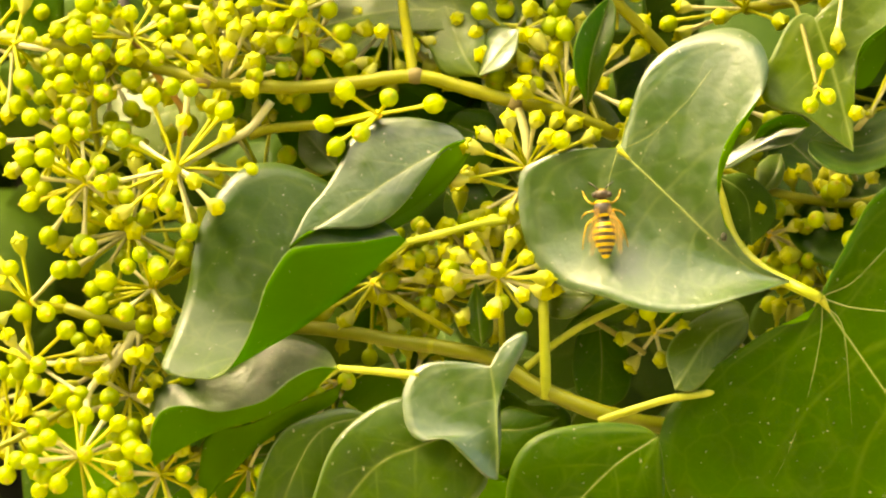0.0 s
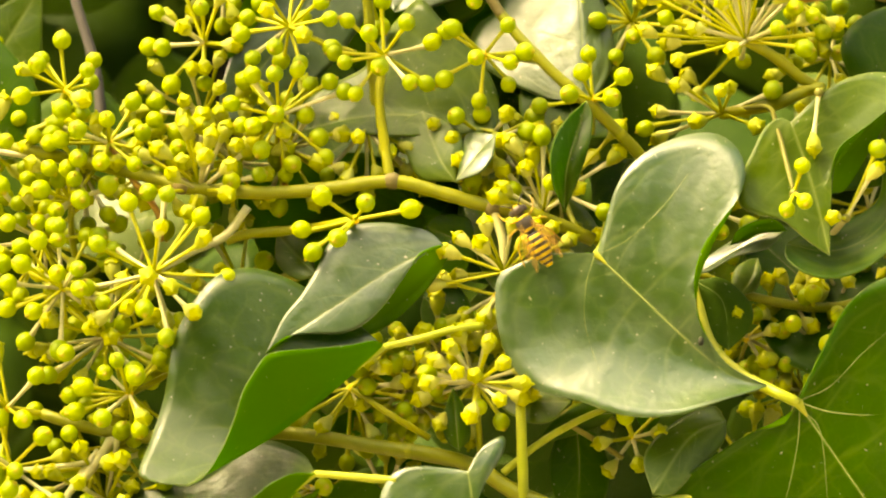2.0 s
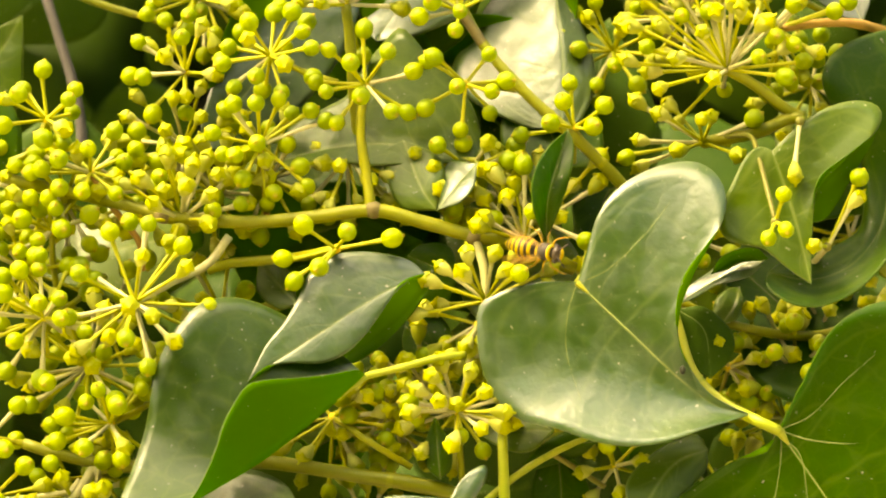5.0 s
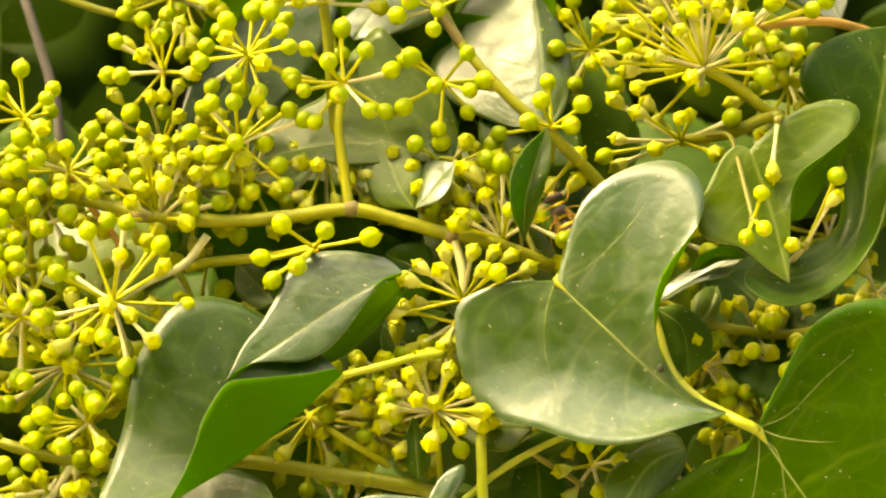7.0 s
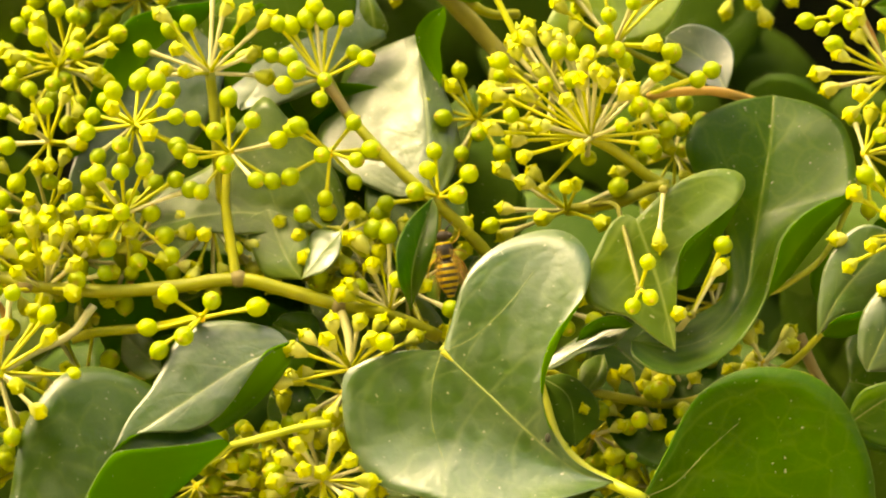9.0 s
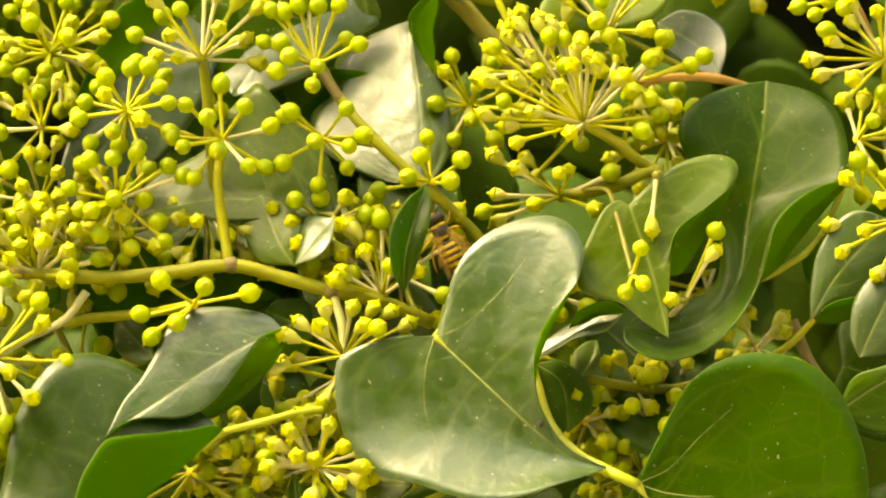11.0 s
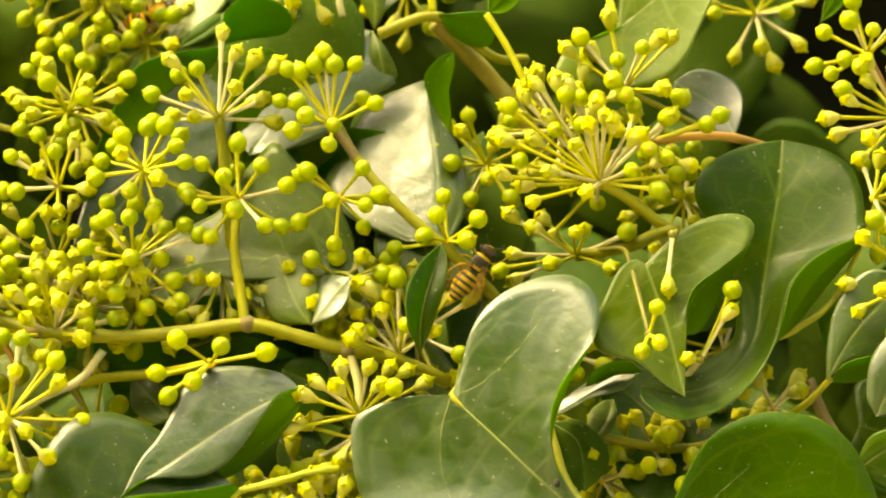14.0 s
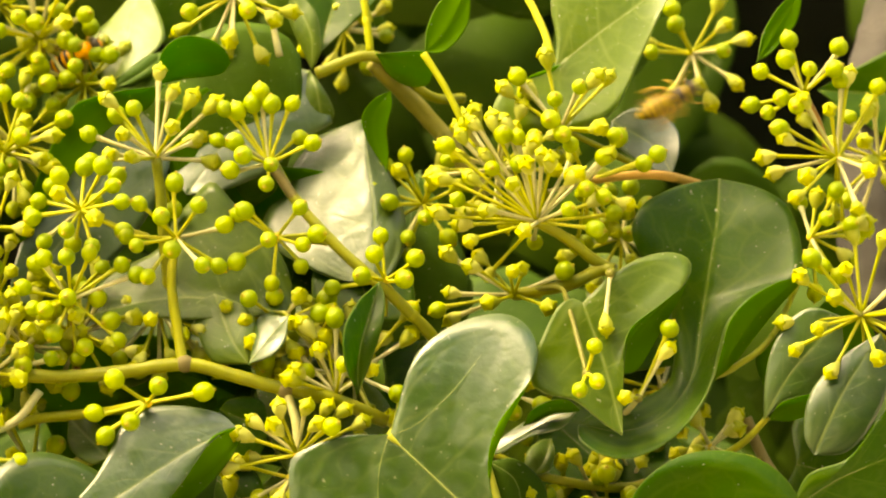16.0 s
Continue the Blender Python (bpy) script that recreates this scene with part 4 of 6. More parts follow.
leaf([(-0.0604, 1.1539, 1.5835), (-0.0561, 1.1608, 1.5949), (-0.0528, 1.1747, 1.6135)], [(-0.0674, 1.1671, 1.5971), (-0.0613, 1.1701, 1.6036), (-0.0559, 1.1732, 1.6102)], [(-0.0527, 1.1544, 1.5898), (-0.0451, 1.1581, 1.5978), (-0.0478, 1.1678, 1.6081)], YOUNG, UNDER, label="pale ivy leaf deep in the hedge")
leaf([(-0.0577, 1.1461, 1.5837), (-0.0509, 1.1472, 1.5877), (-0.0433, 1.1510, 1.5941)], [(-0.0555, 1.1472, 1.5877), (-0.0494, 1.1496, 1.5925)], [(-0.0524, 1.1463, 1.5845), (-0.0448, 1.1487, 1.5893)], DEEP, DEEP, label="dark green ivy leaf in shade")
leaf([(0.0129, 1.1367, 1.5921), (0.0198, 1.1373, 1.5898), (0.0282, 1.1393, 1.5869)], [(0.0182, 1.1364, 1.5925), (0.0266, 1.1364, 1.5925)], [(0.0160, 1.1393, 1.5869), (0.0213, 1.1406, 1.5836), (0.0267, 1.1404, 1.5839)], LEAF, UNDER, -1, label="small bright green ivy leaf seen from beneath")
leaf([(0.0260, 1.1307, 1.5916), (0.0319, 1.1327, 1.5986), (0.0382, 1.1373, 1.6112)], [(0.0266, 1.1327, 1.5986), (0.0305, 1.1350, 1.6064)], [(0.0319, 1.1320, 1.5924), (0.0380, 1.1342, 1.6002)], LEAF, UNDER, -1, label="pale green ivy leaf edge")
leaf([(0.1155, 1.1300, 1.5891), (0.1204, 1.1322, 1.5969), (0.1286, 1.1368, 1.6095)], [(0.1173, 1.1322, 1.5969), (0.1222, 1.1345, 1.6047)], [(0.1203, 1.1319, 1.5923), (0.1267, 1.1341, 1.6001)], LEAF, UNDER, -1, label="bright green curled ivy leaf")
leaf([(0.0074, 1.0960, 1.4999), (0.0081, 1.0956, 1.5119), (0.0132, 1.1008, 1.5293)], [(0.0044, 1.0893, 1.5074), (0.0039, 1.0899, 1.5162), (0.0073, 1.0941, 1.5236)], [(0.0106, 1.0943, 1.5075), (0.0139, 1.0954, 1.5178), (0.0146, 1.0986, 1.5252)], label="small narrow ivy leaf, half in light")
leaf([(-0.0197, 1.0863, 1.4385), (-0.0203, 1.0872, 1.4446), (-0.0213, 1.0901, 1.4543)], [(-0.0232, 1.0863, 1.4417), (-0.0239, 1.0881, 1.4475)], [(-0.0168, 1.0873, 1.4417), (-0.0174, 1.0883, 1.4482)], label="small pointed ivy leaf")
leaf([(0.0494, 1.0918, 1.4463), (0.0398, 1.0876, 1.4420), (0.0301, 1.0783, 1.4280)], [(0.0458, 1.0936, 1.4502), (0.0354, 1.0892, 1.4456), (0.0280, 1.0835, 1.4378)], [(0.0485, 1.0886, 1.4406), (0.0411, 1.0834, 1.4335), (0.0352, 1.0793, 1.4279)], YOUNG, UNDER, label="light green ivy leaf behind the broad leaf")
leaf([(0.0107, 1.0992, 1.4442), (0.0115, 1.0951, 1.4341), (0.0108, 1.0924, 1.4218)], [(0.0063, 1.0988, 1.4427), (0.0037, 1.0961, 1.4340), (0.0056, 1.0935, 1.4253)], [(0.0159, 1.0976, 1.4421), (0.0193, 1.0947, 1.4327), (0.0174, 1.0933, 1.4247)], label="dark round ivy leaf in shade")
leaf([(-0.0130, 1.1032, 1.4572), (-0.0026, 1.0964, 1.4516), (0.0092, 1.0932, 1.4511)], [(-0.0041, 1.1001, 1.4559), (0.0033, 1.0972, 1.4545)], [(-0.0099, 1.0967, 1.4501), (-0.0025, 1.0912, 1.4460), (0.0040, 1.0902, 1.4461)], YOUNG, UNDER, label="pale ivy leaf behind a stem")
leaf([(0.0210, 1.0984, 1.4480), (0.0121, 1.0969, 1.4465), (0.0004, 1.0949, 1.4399)], [(0.0136, 1.0982, 1.4509), (0.0048, 1.0957, 1.4458)], [(0.0166, 1.0972, 1.4443), (0.0078, 1.0963, 1.4414)], label="dark green ivy leaf in shade")
below = leaf([(0.0647, 1.1030, 1.4951), (0.0564, 1.1035, 1.4924), (0.0423, 1.1030, 1.4843)],
     [(0.0581, 1.1060, 1.4968), (0.0507, 1.1070, 1.4924), (0.0446, 1.1050, 1.4880)],
     [(0.0607, 1.1005, 1.4910), (0.0518, 1.0995, 1.4888), (0.0452, 1.1005, 1.4851)],
     WAXY, UNDER, label="small grey-green ivy leaf below a pointed leaf", fine=24)
leaf([(0.0507, 1.1015, 1.4917), (0.0563, 1.1010, 1.4961), (0.0654, 1.1005, 1.4957)],
     [(0.0526, 1.1005, 1.4957), (0.0577, 1.1000, 1.4983), (0.0625, 1.0998, 1.4983)],
     [(0.0541, 1.1020, 1.4924), (0.0585, 1.1015, 1.4945), (0.0630, 1.1010, 1.4951)],
     LEAF, UNDER, -1, label="bright green rolled edge seen from beneath", into=below)
leaf([(0.0536, 1.1070, 1.4783), (0.0567, 1.1090, 1.4827), (0.0586, 1.1120, 1.4882)],
     [(0.0514, 1.1080, 1.4805), (0.0522, 1.1095, 1.4850), (0.0553, 1.1110, 1.4876)],
     [(0.0578, 1.1075, 1.4798), (0.0594, 1.1095, 1.4842)],
     YOUNG, UNDER, label="small pale ivy leaf among berries", fine=20)
leaf([(0.0419, 1.1067, 1.4823), (0.0490, 1.1050, 1.4767), (0.0505, 1.1023, 1.4642)], [(0.0491, 1.1069, 1.4829), (0.0561, 1.1050, 1.4767), (0.0563, 1.1031, 1.4701)], [(0.0424, 1.1046, 1.4752), (0.0453, 1.1024, 1.4679)], DEEP, DEEP, label="dark ivy leaf in shade")
leaf([(-0.0155, 1.1111, 1.4904), (-0.0222, 1.1120, 1.4933), (-0.0290, 1.1129, 1.4963)], [(-0.0178, 1.1136, 1.4985), (-0.0253, 1.1138, 1.4993)], [(-0.0191, 1.1091, 1.4837), (-0.0273, 1.1087, 1.4822), (-0.0289, 1.1109, 1.4896)], label="dark green ivy leaf behind the stem")
leaf([(-0.0131, 1.1074, 1.4644), (-0.0205, 1.1082, 1.4703), (-0.0296, 1.1104, 1.4777)], [(-0.0192, 1.1118, 1.4792), (-0.0282, 1.1131, 1.4836)], [(-0.0190, 1.1068, 1.4659), (-0.0279, 1.1073, 1.4673), (-0.0303, 1.1090, 1.4732)], label="dark green ivy leaf behind berries")
leaf([(-0.0580, 1.1121, 1.4834), (-0.0627, 1.1161, 1.4879), (-0.0692, 1.1229, 1.4945)], [(-0.0598, 1.1175, 1.4909), (-0.0645, 1.1210, 1.4946)], [(-0.0625, 1.1119, 1.4819), (-0.0687, 1.1162, 1.4863)], YOUNG, UNDER, label="pale green ivy leaf behind the stem")
leaf([(-0.0421, 1.0941, 1.4309), (-0.0496, 1.0973, 1.4247), (-0.0588, 1.1044, 1.4137)], [(-0.0510, 1.0946, 1.4300), (-0.0570, 1.0983, 1.4231)], [(-0.0393, 1.0973, 1.4248), (-0.0469, 1.1024, 1.4170)], LEAF, UNDER, -1, label="bright green ivy leaf low in the hedge")
leaf([(-0.0284, 1.0794, 1.3999), (-0.0211, 1.0793, 1.4029), (-0.0124, 1.0798, 1.4044)], [(-0.0241, 1.0802, 1.4057), (-0.0183, 1.0806, 1.4071)], [(-0.0225, 1.0775, 1.3972), (-0.0138, 1.0780, 1.3987)], LEAF, UNDER, -1, label="bright green ivy leaf low in the hedge")
leaf([(-0.0185, 1.0887, 1.4167), (-0.0082, 1.0878, 1.4169), (0.0005, 1.0887, 1.4198)], [(-0.0127, 1.0905, 1.4225), (-0.0039, 1.0889, 1.4205)], [(-0.0154, 1.0842, 1.4054), (-0.0082, 1.0860, 1.4111)], label="dark green ivy leaf low in the hedge")

# ---- umbels ----
umbel((-0.1124, 1.1074, 1.5180), (-0.1, -0.9, 0.35), 105 * PX, 6, 0.05, 95, [(-0.1062, 1.1075, 1.5085), (-0.0997, 1.1099, 1.4997), (-0.0991, 1.1117, 1.4922)], RED, seed=1,
      rays=[(-15.3, -0.2), (-19.6, 2.0), (-14.0, 4.6), (-7.2, 2.8), (0.9, 5.7), (-0.7, -5.1), (7.5, -5.5), (11.7, 5.7), (16.6, -3.5), (-11.0, 8.3)])
umbel((-0.1224, 1.1068, 1.5027), (-0.2, -0.85, 0.3), 88 * PX, 5, 0.0, 95, [(-0.1222, 1.1081, 1.4936), (-0.1205, 1.1090, 1.4832)], seed=2,
      rays=[(-6.8, 3.1), (-13.9, -0.5), (-11.5, 5.6), (-13.2, -5.1), (-4.5, 8.7), (-0.3, 8.1), (10.0, 3.2), (3.5, 0.5), (2.3, 5.6), (-3.5, -6.1), (-7.5, -5.6)])
umbel((-0.0988, 1.0872, 1.4840), (0.0, -0.9, -0.05), 125 * PX, 6, 0.45, 105, [(-0.0898, 1.0988, 1.4894), (-0.0813, 1.1032, 1.4938), (-0.0755, 1.1044, 1.5013)], GREY_PEDICEL, 0.0010, seed=3,
      rays=[(2.5, 11.8), (-6.5, 17.8), (-13.2, 7.1), (10.7, -9.9), (4.7, -16.0), (19.0, -0.8), (-0.0, 0.1), (12.1, 14.3), (13.8, 8.3), (-8.4, -12.6), (-13.0, -11.6), (6.0, -2.5), (-1.1, -8.0), (-17.0, -4.0), (3.2, 20.3)])
umbel((-0.1230, 1.0939, 1.4799), (-0.3, -0.9, 0.0), 108 * PX, 6, 0.08, 100, [(-0.1169, 1.1030, 1.4833), (-0.1088, 1.1112, 1.4907)], seed=4,
      rays=[(-9.6, 11.1), (-15.0, 7.0), (-13.3, 1.4), (-14.1, -5.6), (-6.0, -5.6), (-0.0, -15.0), (-0.7, 3.9), (4.8, 5.6), (-5.0, 12.6), (-1.6, 16.1), (-9.4, 6.5), (6.0, 0.0), (11.3, -3.0), (-9.2, -13.6)])
umbel((-0.1051, 1.0876, 1.4527), (-0.1, -0.9, 0.1), 100 * PX, 6, 0.1, 100, [(-0.0970, 1.0970, 1.4569), (-0.0873, 1.1053, 1.4641)], seed=5,
      rays=[(-5.8, -5.1), (-15.1, -0.1), (-10.2, 2.4), (-1.8, 9.2), (2.3, 5.5), (3.8, -7.9), (-13.0, -4.5), (4.3, -5.0), (7.8, 8.6)])
umbel((-0.1366, 1.0885, 1.4490), (-0.2, -0.9, 0.0), 88 * PX, 3, 0.3, 100, [(-0.1279, 1.0901, 1.4475)], seed=6,
      rays=[(-4.9, 8.9), (-7.4, -4.1), (5.2, -2.6), (-1.5, -13.9), (7.7, 8.0), (-2.7, 14.9), (-6.5, 5.0)])
umbel((-0.1220, 1.0724, 1.4103), (0.0, -0.9, 0.1), 105 * PX, 3, 0.0, 100, [(-0.1214, 1.0784, 1.4197), (-0.1205, 1.0827, 1.4267), (-0.1130, 1.0882, 1.4381)], GREY_PEDICEL, seed=7,
      rays=[(-10.8, -0.5), (-10.1, 3.3), (-6.2, 5.5), (-1.9, 13.2), (2.6, 10.9), (3.0, 1.3), (6.7, 10.4), (10.0, 8.8), (13.4, 2.8), (12.1, -1.9), (-4.7, -5.8), (-7.8, -4.8), (5.4, -9.1), (12.3, -8.1), (-14.9, -1.1), (-10.5, -9.2)])
umbel((-0.1438, 1.1088, 1.5160), (-0.2, -0.8, -0.4), 90 * PX, 3, 0.7, 100, [(-0.1341, 1.1094, 1.5147)], GREY_PEDICEL, seed=8,
      rays=[(5.1, 2.0), (2.9, -8.8), (-1.4, -17.9), (2.7, 11.4), (-6.7, 2.8), (-4.8, -7.6)])
umbel((-0.1018, 1.0790, 1.4052), (0.1, -0.8, 0.1), 80 * PX, 16, 0.2, 100, [(-0.0960, 1.0877, 1.4133)], seed=9)
umbel((-0.0677, 1.1075, 1.5253), (-0.25, -0.9, 0.1), 95 * PX, 4, 0.05, 100, [(-0.0663, 1.1110, 1.5102), (-0.0660, 1.1073, 1.5043)], RED, seed=10,
      rays=[(-7.1, 9.8), (-0.2, 10.5), (-11.9, 2.3), (-8.8, -3.0), (-5.9, -3.0), (0.3, -0.2), (-3.5, -8.9), (-7.9, -9.9), (-11.5, -13.6), (12.4, -10.5), (1.7, -15.6), (16.9, 6.4), (13.2, 8.9), (5.4, 11.7)])
umbel((-0.0652, 1.1105, 1.5488), (-0.1, -0.9, 0.2), 95 * PX, 6, 0.08, 100, [(-0.0568, 1.1193, 1.5450), (-0.0478, 1.1204, 1.5421)], seed=11,
      rays=[(-4.8, 7.9), (-10.9, 2.6), (-5.7, 3.0), (-12.0, -1.9), (-9.2, -8.0), (0.9, 10.9), (-2.6, -5.7), (4.8, -2.0), (3.4, -9.8), (8.4, 6.3), (10.7, 1.8), (6.1, 10.9)])
umbel((-0.0401, 1.1093, 1.5413), (0.0, -0.95, -0.05), 92 * PX, 0, 0.0, 92, [(-0.0413, 1.1068, 1.5297), (-0.0397, 1.1053, 1.5178), (-0.0382, 1.1034, 1.5081)], STEM, 0.0012, seed=12,
      rays=[(-9.3, 9.1), (-4.1, 4.8), (6.3, 8.1), (-0.7, 13.9), (12.3, 2.8), (-10.2, -1.9), (-13.0, 0.6), (6.7, -7.5), (10.9, -7.0), (-7.3, -10.2), (-0.3, -2.7)])
umbel((-0.0885, 1.1212, 1.5448), (-0.2, -0.9, -0.1), 95 * PX, 2, 0.6, 100, [(-0.0814, 1.1268, 1.5438)], seed=13,
      rays=[(-12.5, 7.9), (-14.3, -0.9), (-10.6, -0.9), (-8.4, -10.3), (-4.1, 3.2), (0.4, 8.9), (0.3, -6.6), (0.9, -10.9), (-5.3, 13.7), (4.5, 12.1), (7.5, -0.5)])
umbel((-0.1243, 1.1115, 1.5320), (0.0, -0.9, 0.3), 85 * PX, 4, 0.1, 100, [(-0.1283, 1.1131, 1.5239), (-0.1344, 1.1142, 1.5209)], seed=14,
      rays=[(-1.5, 12.8), (-6.2, 6.8), (-10.6, 5.3), (-10.4, -1.5), (-3.3, -11.2), (4.6, -2.3), (5.1, -6.0), (6.6, 4.5)])
umbel((-0.0870, 1.1310, 1.5652), (0.0, -0.8, 0.2), 80 * PX, 14, 0.5, 100, seed=15)
umbel((-0.0469, 1.0914, 1.4980), (0.0, -0.9, 0.0), 92 * PX, 0, 0.0, 95, [(-0.0593, 1.1067, 1.4957), (-0.0757, 1.1082, 1.4941), (-0.0816, 1.1077, 1.4923)], STEM, 0.0012, seed=16,
      rays=[(-13.2, -3.2), (-10.5, -7.7), (3.5, 4.0), (13.7, 2.6), (-7.8, 5.6), (-3.5, -4.7)])
umbel((-0.0884, 1.1077, 1.5057), (0.0, -0.6, 0.8), 110 * PX, 16, 0.85, 75, seed=17)
umbel((-0.0450, 1.1186, 1.5224), (0.0, -0.4, -0.9), 95 * PX, 11, 0.6, 70, seed=18)
umbel((0.0065, 1.1156, 1.5054), (-0.3, -0.9, 0.2), 110 * PX, 5, 0.8, 100, [(0.0105, 1.1087, 1.4957)], seed=19,
      rays=[(-12.2, 13.1), (-9.6, 6.0), (-14.7, -0.1), (-17.7, 2.0), (-22.9, 1.4), (-5.1, 14.8), (-1.0, 16.3), (14.7, 9.2), (14.7, 16.4), (10.8, -5.1)])
umbel((-0.0082, 1.0973, 1.4845), (-0.45, -0.35, 0.85), 95 * PX, 0, 0.95, 75, [(-0.0087, 1.0998, 1.4927), (-0.0110, 1.1032, 1.5008)], GREY_PEDICEL, 0.0011, seed=20,
      rays=[(-11.1, 8.4), (-5.5, 7.0), (2.0, 12.6), (-5.1, 12.0), (-14.2, 4.9), (-12.0, -1.1), (-18.2, -3.7), (8.2, 7.1), (4.5, 8.1), (7.6, 12.1), (11.7, 11.6), (16.7, 8.1)])
umbel((-0.0156, 1.0966, 1.4556), (0.0, -0.9, 0.2), 95 * PX, 18, 0.7, 100, [(-0.0150, 1.0905, 1.4489), (-0.0142, 1.0900, 1.4372)], seed=21)
umbel((-0.0481, 1.1012, 1.4539), (0.1, -0.9, 0.0), 105 * PX, 5, 0.5, 100, [(-0.0392, 1.0905, 1.4487), (-0.0274, 1.0923, 1.4414)], seed=22,
      rays=[(-13.0, -7.6), (-6.8, -9.4), (-8.7, -15.8), (4.3, -15.8), (5.7, -11.9), (11.7, -10.3), (15.2, -2.4), (8.5, 6.0), (14.0, 7.6), (13.1, 1.5), (18.2, -8.8), (-1.1, -19.2)])
umbel((-0.0338, 1.1067, 1.4554), (0.1, -0.9, 0.1), 80 * PX, 18, 0.6, 100, seed=23)
umbel((-0.0457, 1.1186, 1.5629), (-0.05, -0.85, 0.3), 115 * PX, 3, 0.75, 100, [(-0.0446, 1.1189, 1.5539), (-0.0437, 1.1184, 1.5419), (-0.0423, 1.1219, 1.5270)], STEM, 0.0014, seed=24,
      rays=[(0.8, 22.9), (-5.4, 12.3), (-12.2, 15.7), (9.2, 15.5), (14.9, 13.8), (5.0, 7.5), (11.8, 5.3), (14.4, -0.5), (-17.5, 6.2), (-7.9, 6.0), (-11.8, 0.6), (-5.7, -0.9), (-17.0, -0.7), (3.9, 17.6)])
umbel((-0.0158, 1.1181, 1.5613), (0.2, -0.75, 0.5), 90 * PX, 0, 0.35, 95, [(-0.0122, 1.1188, 1.5568), (-0.0092, 1.1184, 1.5523)], BARK, 0.0012, seed=25,
      rays=[(-2.1, 18.6), (5.7, 15.9), (-4.2, 15.3), (1.0, 15.3), (-8.4, 13.3), (-11.5, 14.3), (7.8, 7.5), (-13.5, 5.8), (-8.4, 5.8), (-6.7, 1.7), (0.5, -1.1), (-9.3, -2.6), (0.0, -5.8), (11.4, 5.3)])
umbel((-0.0137, 1.1123, 1.5416), (0.0, -0.9, 0.0), 78 * PX, 0, 0.0, 100, [(-0.0062, 1.1171, 1.5410), (-0.0002, 1.1159, 1.5402)], seed=27,
      rays=[(-7.5, 6.8), (-9.7, 6.1), (6.0, 7.5), (-10.4, -5.7), (-2.2, -1.2), (10.4, 0.7), (6.7, -2.3), (6.7, -7.2), (-1.0, -12.0)])
umbel((0.0149, 1.1129, 1.5300), (0.0, -0.8, 0.4), 78 * PX, 0, 0.0, 100, [(0.0146, 1.1141, 1.5206)], seed=28,
      rays=[(-6.2, 1.1), (-13.7, -1.9), (-1.0, 11.6), (7.9, 5.1), (4.9, -0.5), (6.3, -8.0), (-3.2, 6.3)])
umbel((0.0551, 1.1115, 1.5454), (-0.1, -0.75, 0.45), 150 * PX, 10, 0.75, 102, [(0.0626, 1.1143, 1.5414), (0.0701, 1.1155, 1.5355), (0.0754, 1.1166, 1.5325)], STEM, 0.0014, seed=29,
      rays=[(-2.9, 14.6), (3.3, 15.2), (-13.4, 2.6), (-19.6, -0.5), (-18.2, -5.2), (-17.4, 11.0), (-24.7, 11.6), (-21.2, 5.2), (-23.5, 20.0), (-20.3, 22.6), (-16.2, 26.3), (-11.6, 26.3), (-7.8, 25.8), (-5.3, 22.1), (-1.7, 20.0), (0.8, 16.7), (17.5, 16.7), (16.2, 5.7), (13.9, -2.2), (8.9, 11.5), (-13.7, 17.4), (-25.9, 1.6), (-4.2, -3.2), (-6.7, 9.6), (7.4, 2.7)])
umbel((0.0689, 1.1187, 1.5565), (0.0, -0.9, 0.1), 95 * PX, 6, 0.1, 100, [(0.0781, 1.1211, 1.5579), (0.0883, 1.1251, 1.5584), (0.0993, 1.1385, 1.5568), (0.1097, 1.1513, 1.5535)], RED, 0.0012, seed=30,
      rays=[(4.8, 5.8), (14.7, 4.7), (18.4, 6.8), (-4.6, 0.6), (-1.6, -3.0), (9.7, -6.7), (3.6, -4.7), (-4.9, 9.0), (7.5, -13.1), (3.4, -14.1), (-2.9, -17.1)])
umbel((0.0620, 1.1218, 1.5707), (-0.1, -0.8, 0.5), 110 * PX, 2, 0.6, 95, [(0.0694, 1.1258, 1.5676), (0.0815, 1.1260, 1.5615)], seed=31,
      rays=[(-0.5, -2.3), (-3.7, 18.7), (-11.2, 13.4), (-14.9, 10.2), (-8.1, 10.2), (4.5, 10.6), (8.6, 12.8), (13.3, 13.4), (-2.4, 6.9), (-3.1, 1.7), (9.3, -0.9), (14.0, -2.0)])
umbel((0.0452, 1.1256, 1.5601), (-0.2, -0.8, 0.4), 100 * PX, 24, 0.7, 100, seed=32)
umbel((0.0492, 1.1208, 1.5264), (-0.3, -0.85, 0.1), 125 * PX, 2, 0.85, 105, [(0.0625, 1.1135, 1.5287), (0.0716, 1.1156, 1.5325), (0.0758, 1.1147, 1.5327)], STEM, 0.0016, seed=33,
      rays=[(-17.3, 10.4), (-11.2, 7.4), (-20.0, -3.5), (-6.1, -2.5), (-16.4, -6.1), (-1.8, 5.7), (2.2, 6.3), (12.5, 5.2), (8.7, -3.6), (-16.8, 0.1)])
umbel((0.1358, 1.1205, 1.5627), (0.0, -0.9, 0.0), 130 * PX, 3, 0.6, 100, seed=34,
      rays=[(-19.3, 0.5), (-16.3, -3.6), (-15.4, 7.9), (-9.1, -5.3), (-3.1, 12.2), (-9.4, 14.8), (1.3, 20.2), (3.0, 21.7), (9.3, 12.1), (11.3, 18.5), (6.6, -3.7), (-11.5, -11.1), (4.5, -14.2), (7.0, -18.5), (-0.2, -14.8), (-14.5, 4.2)])
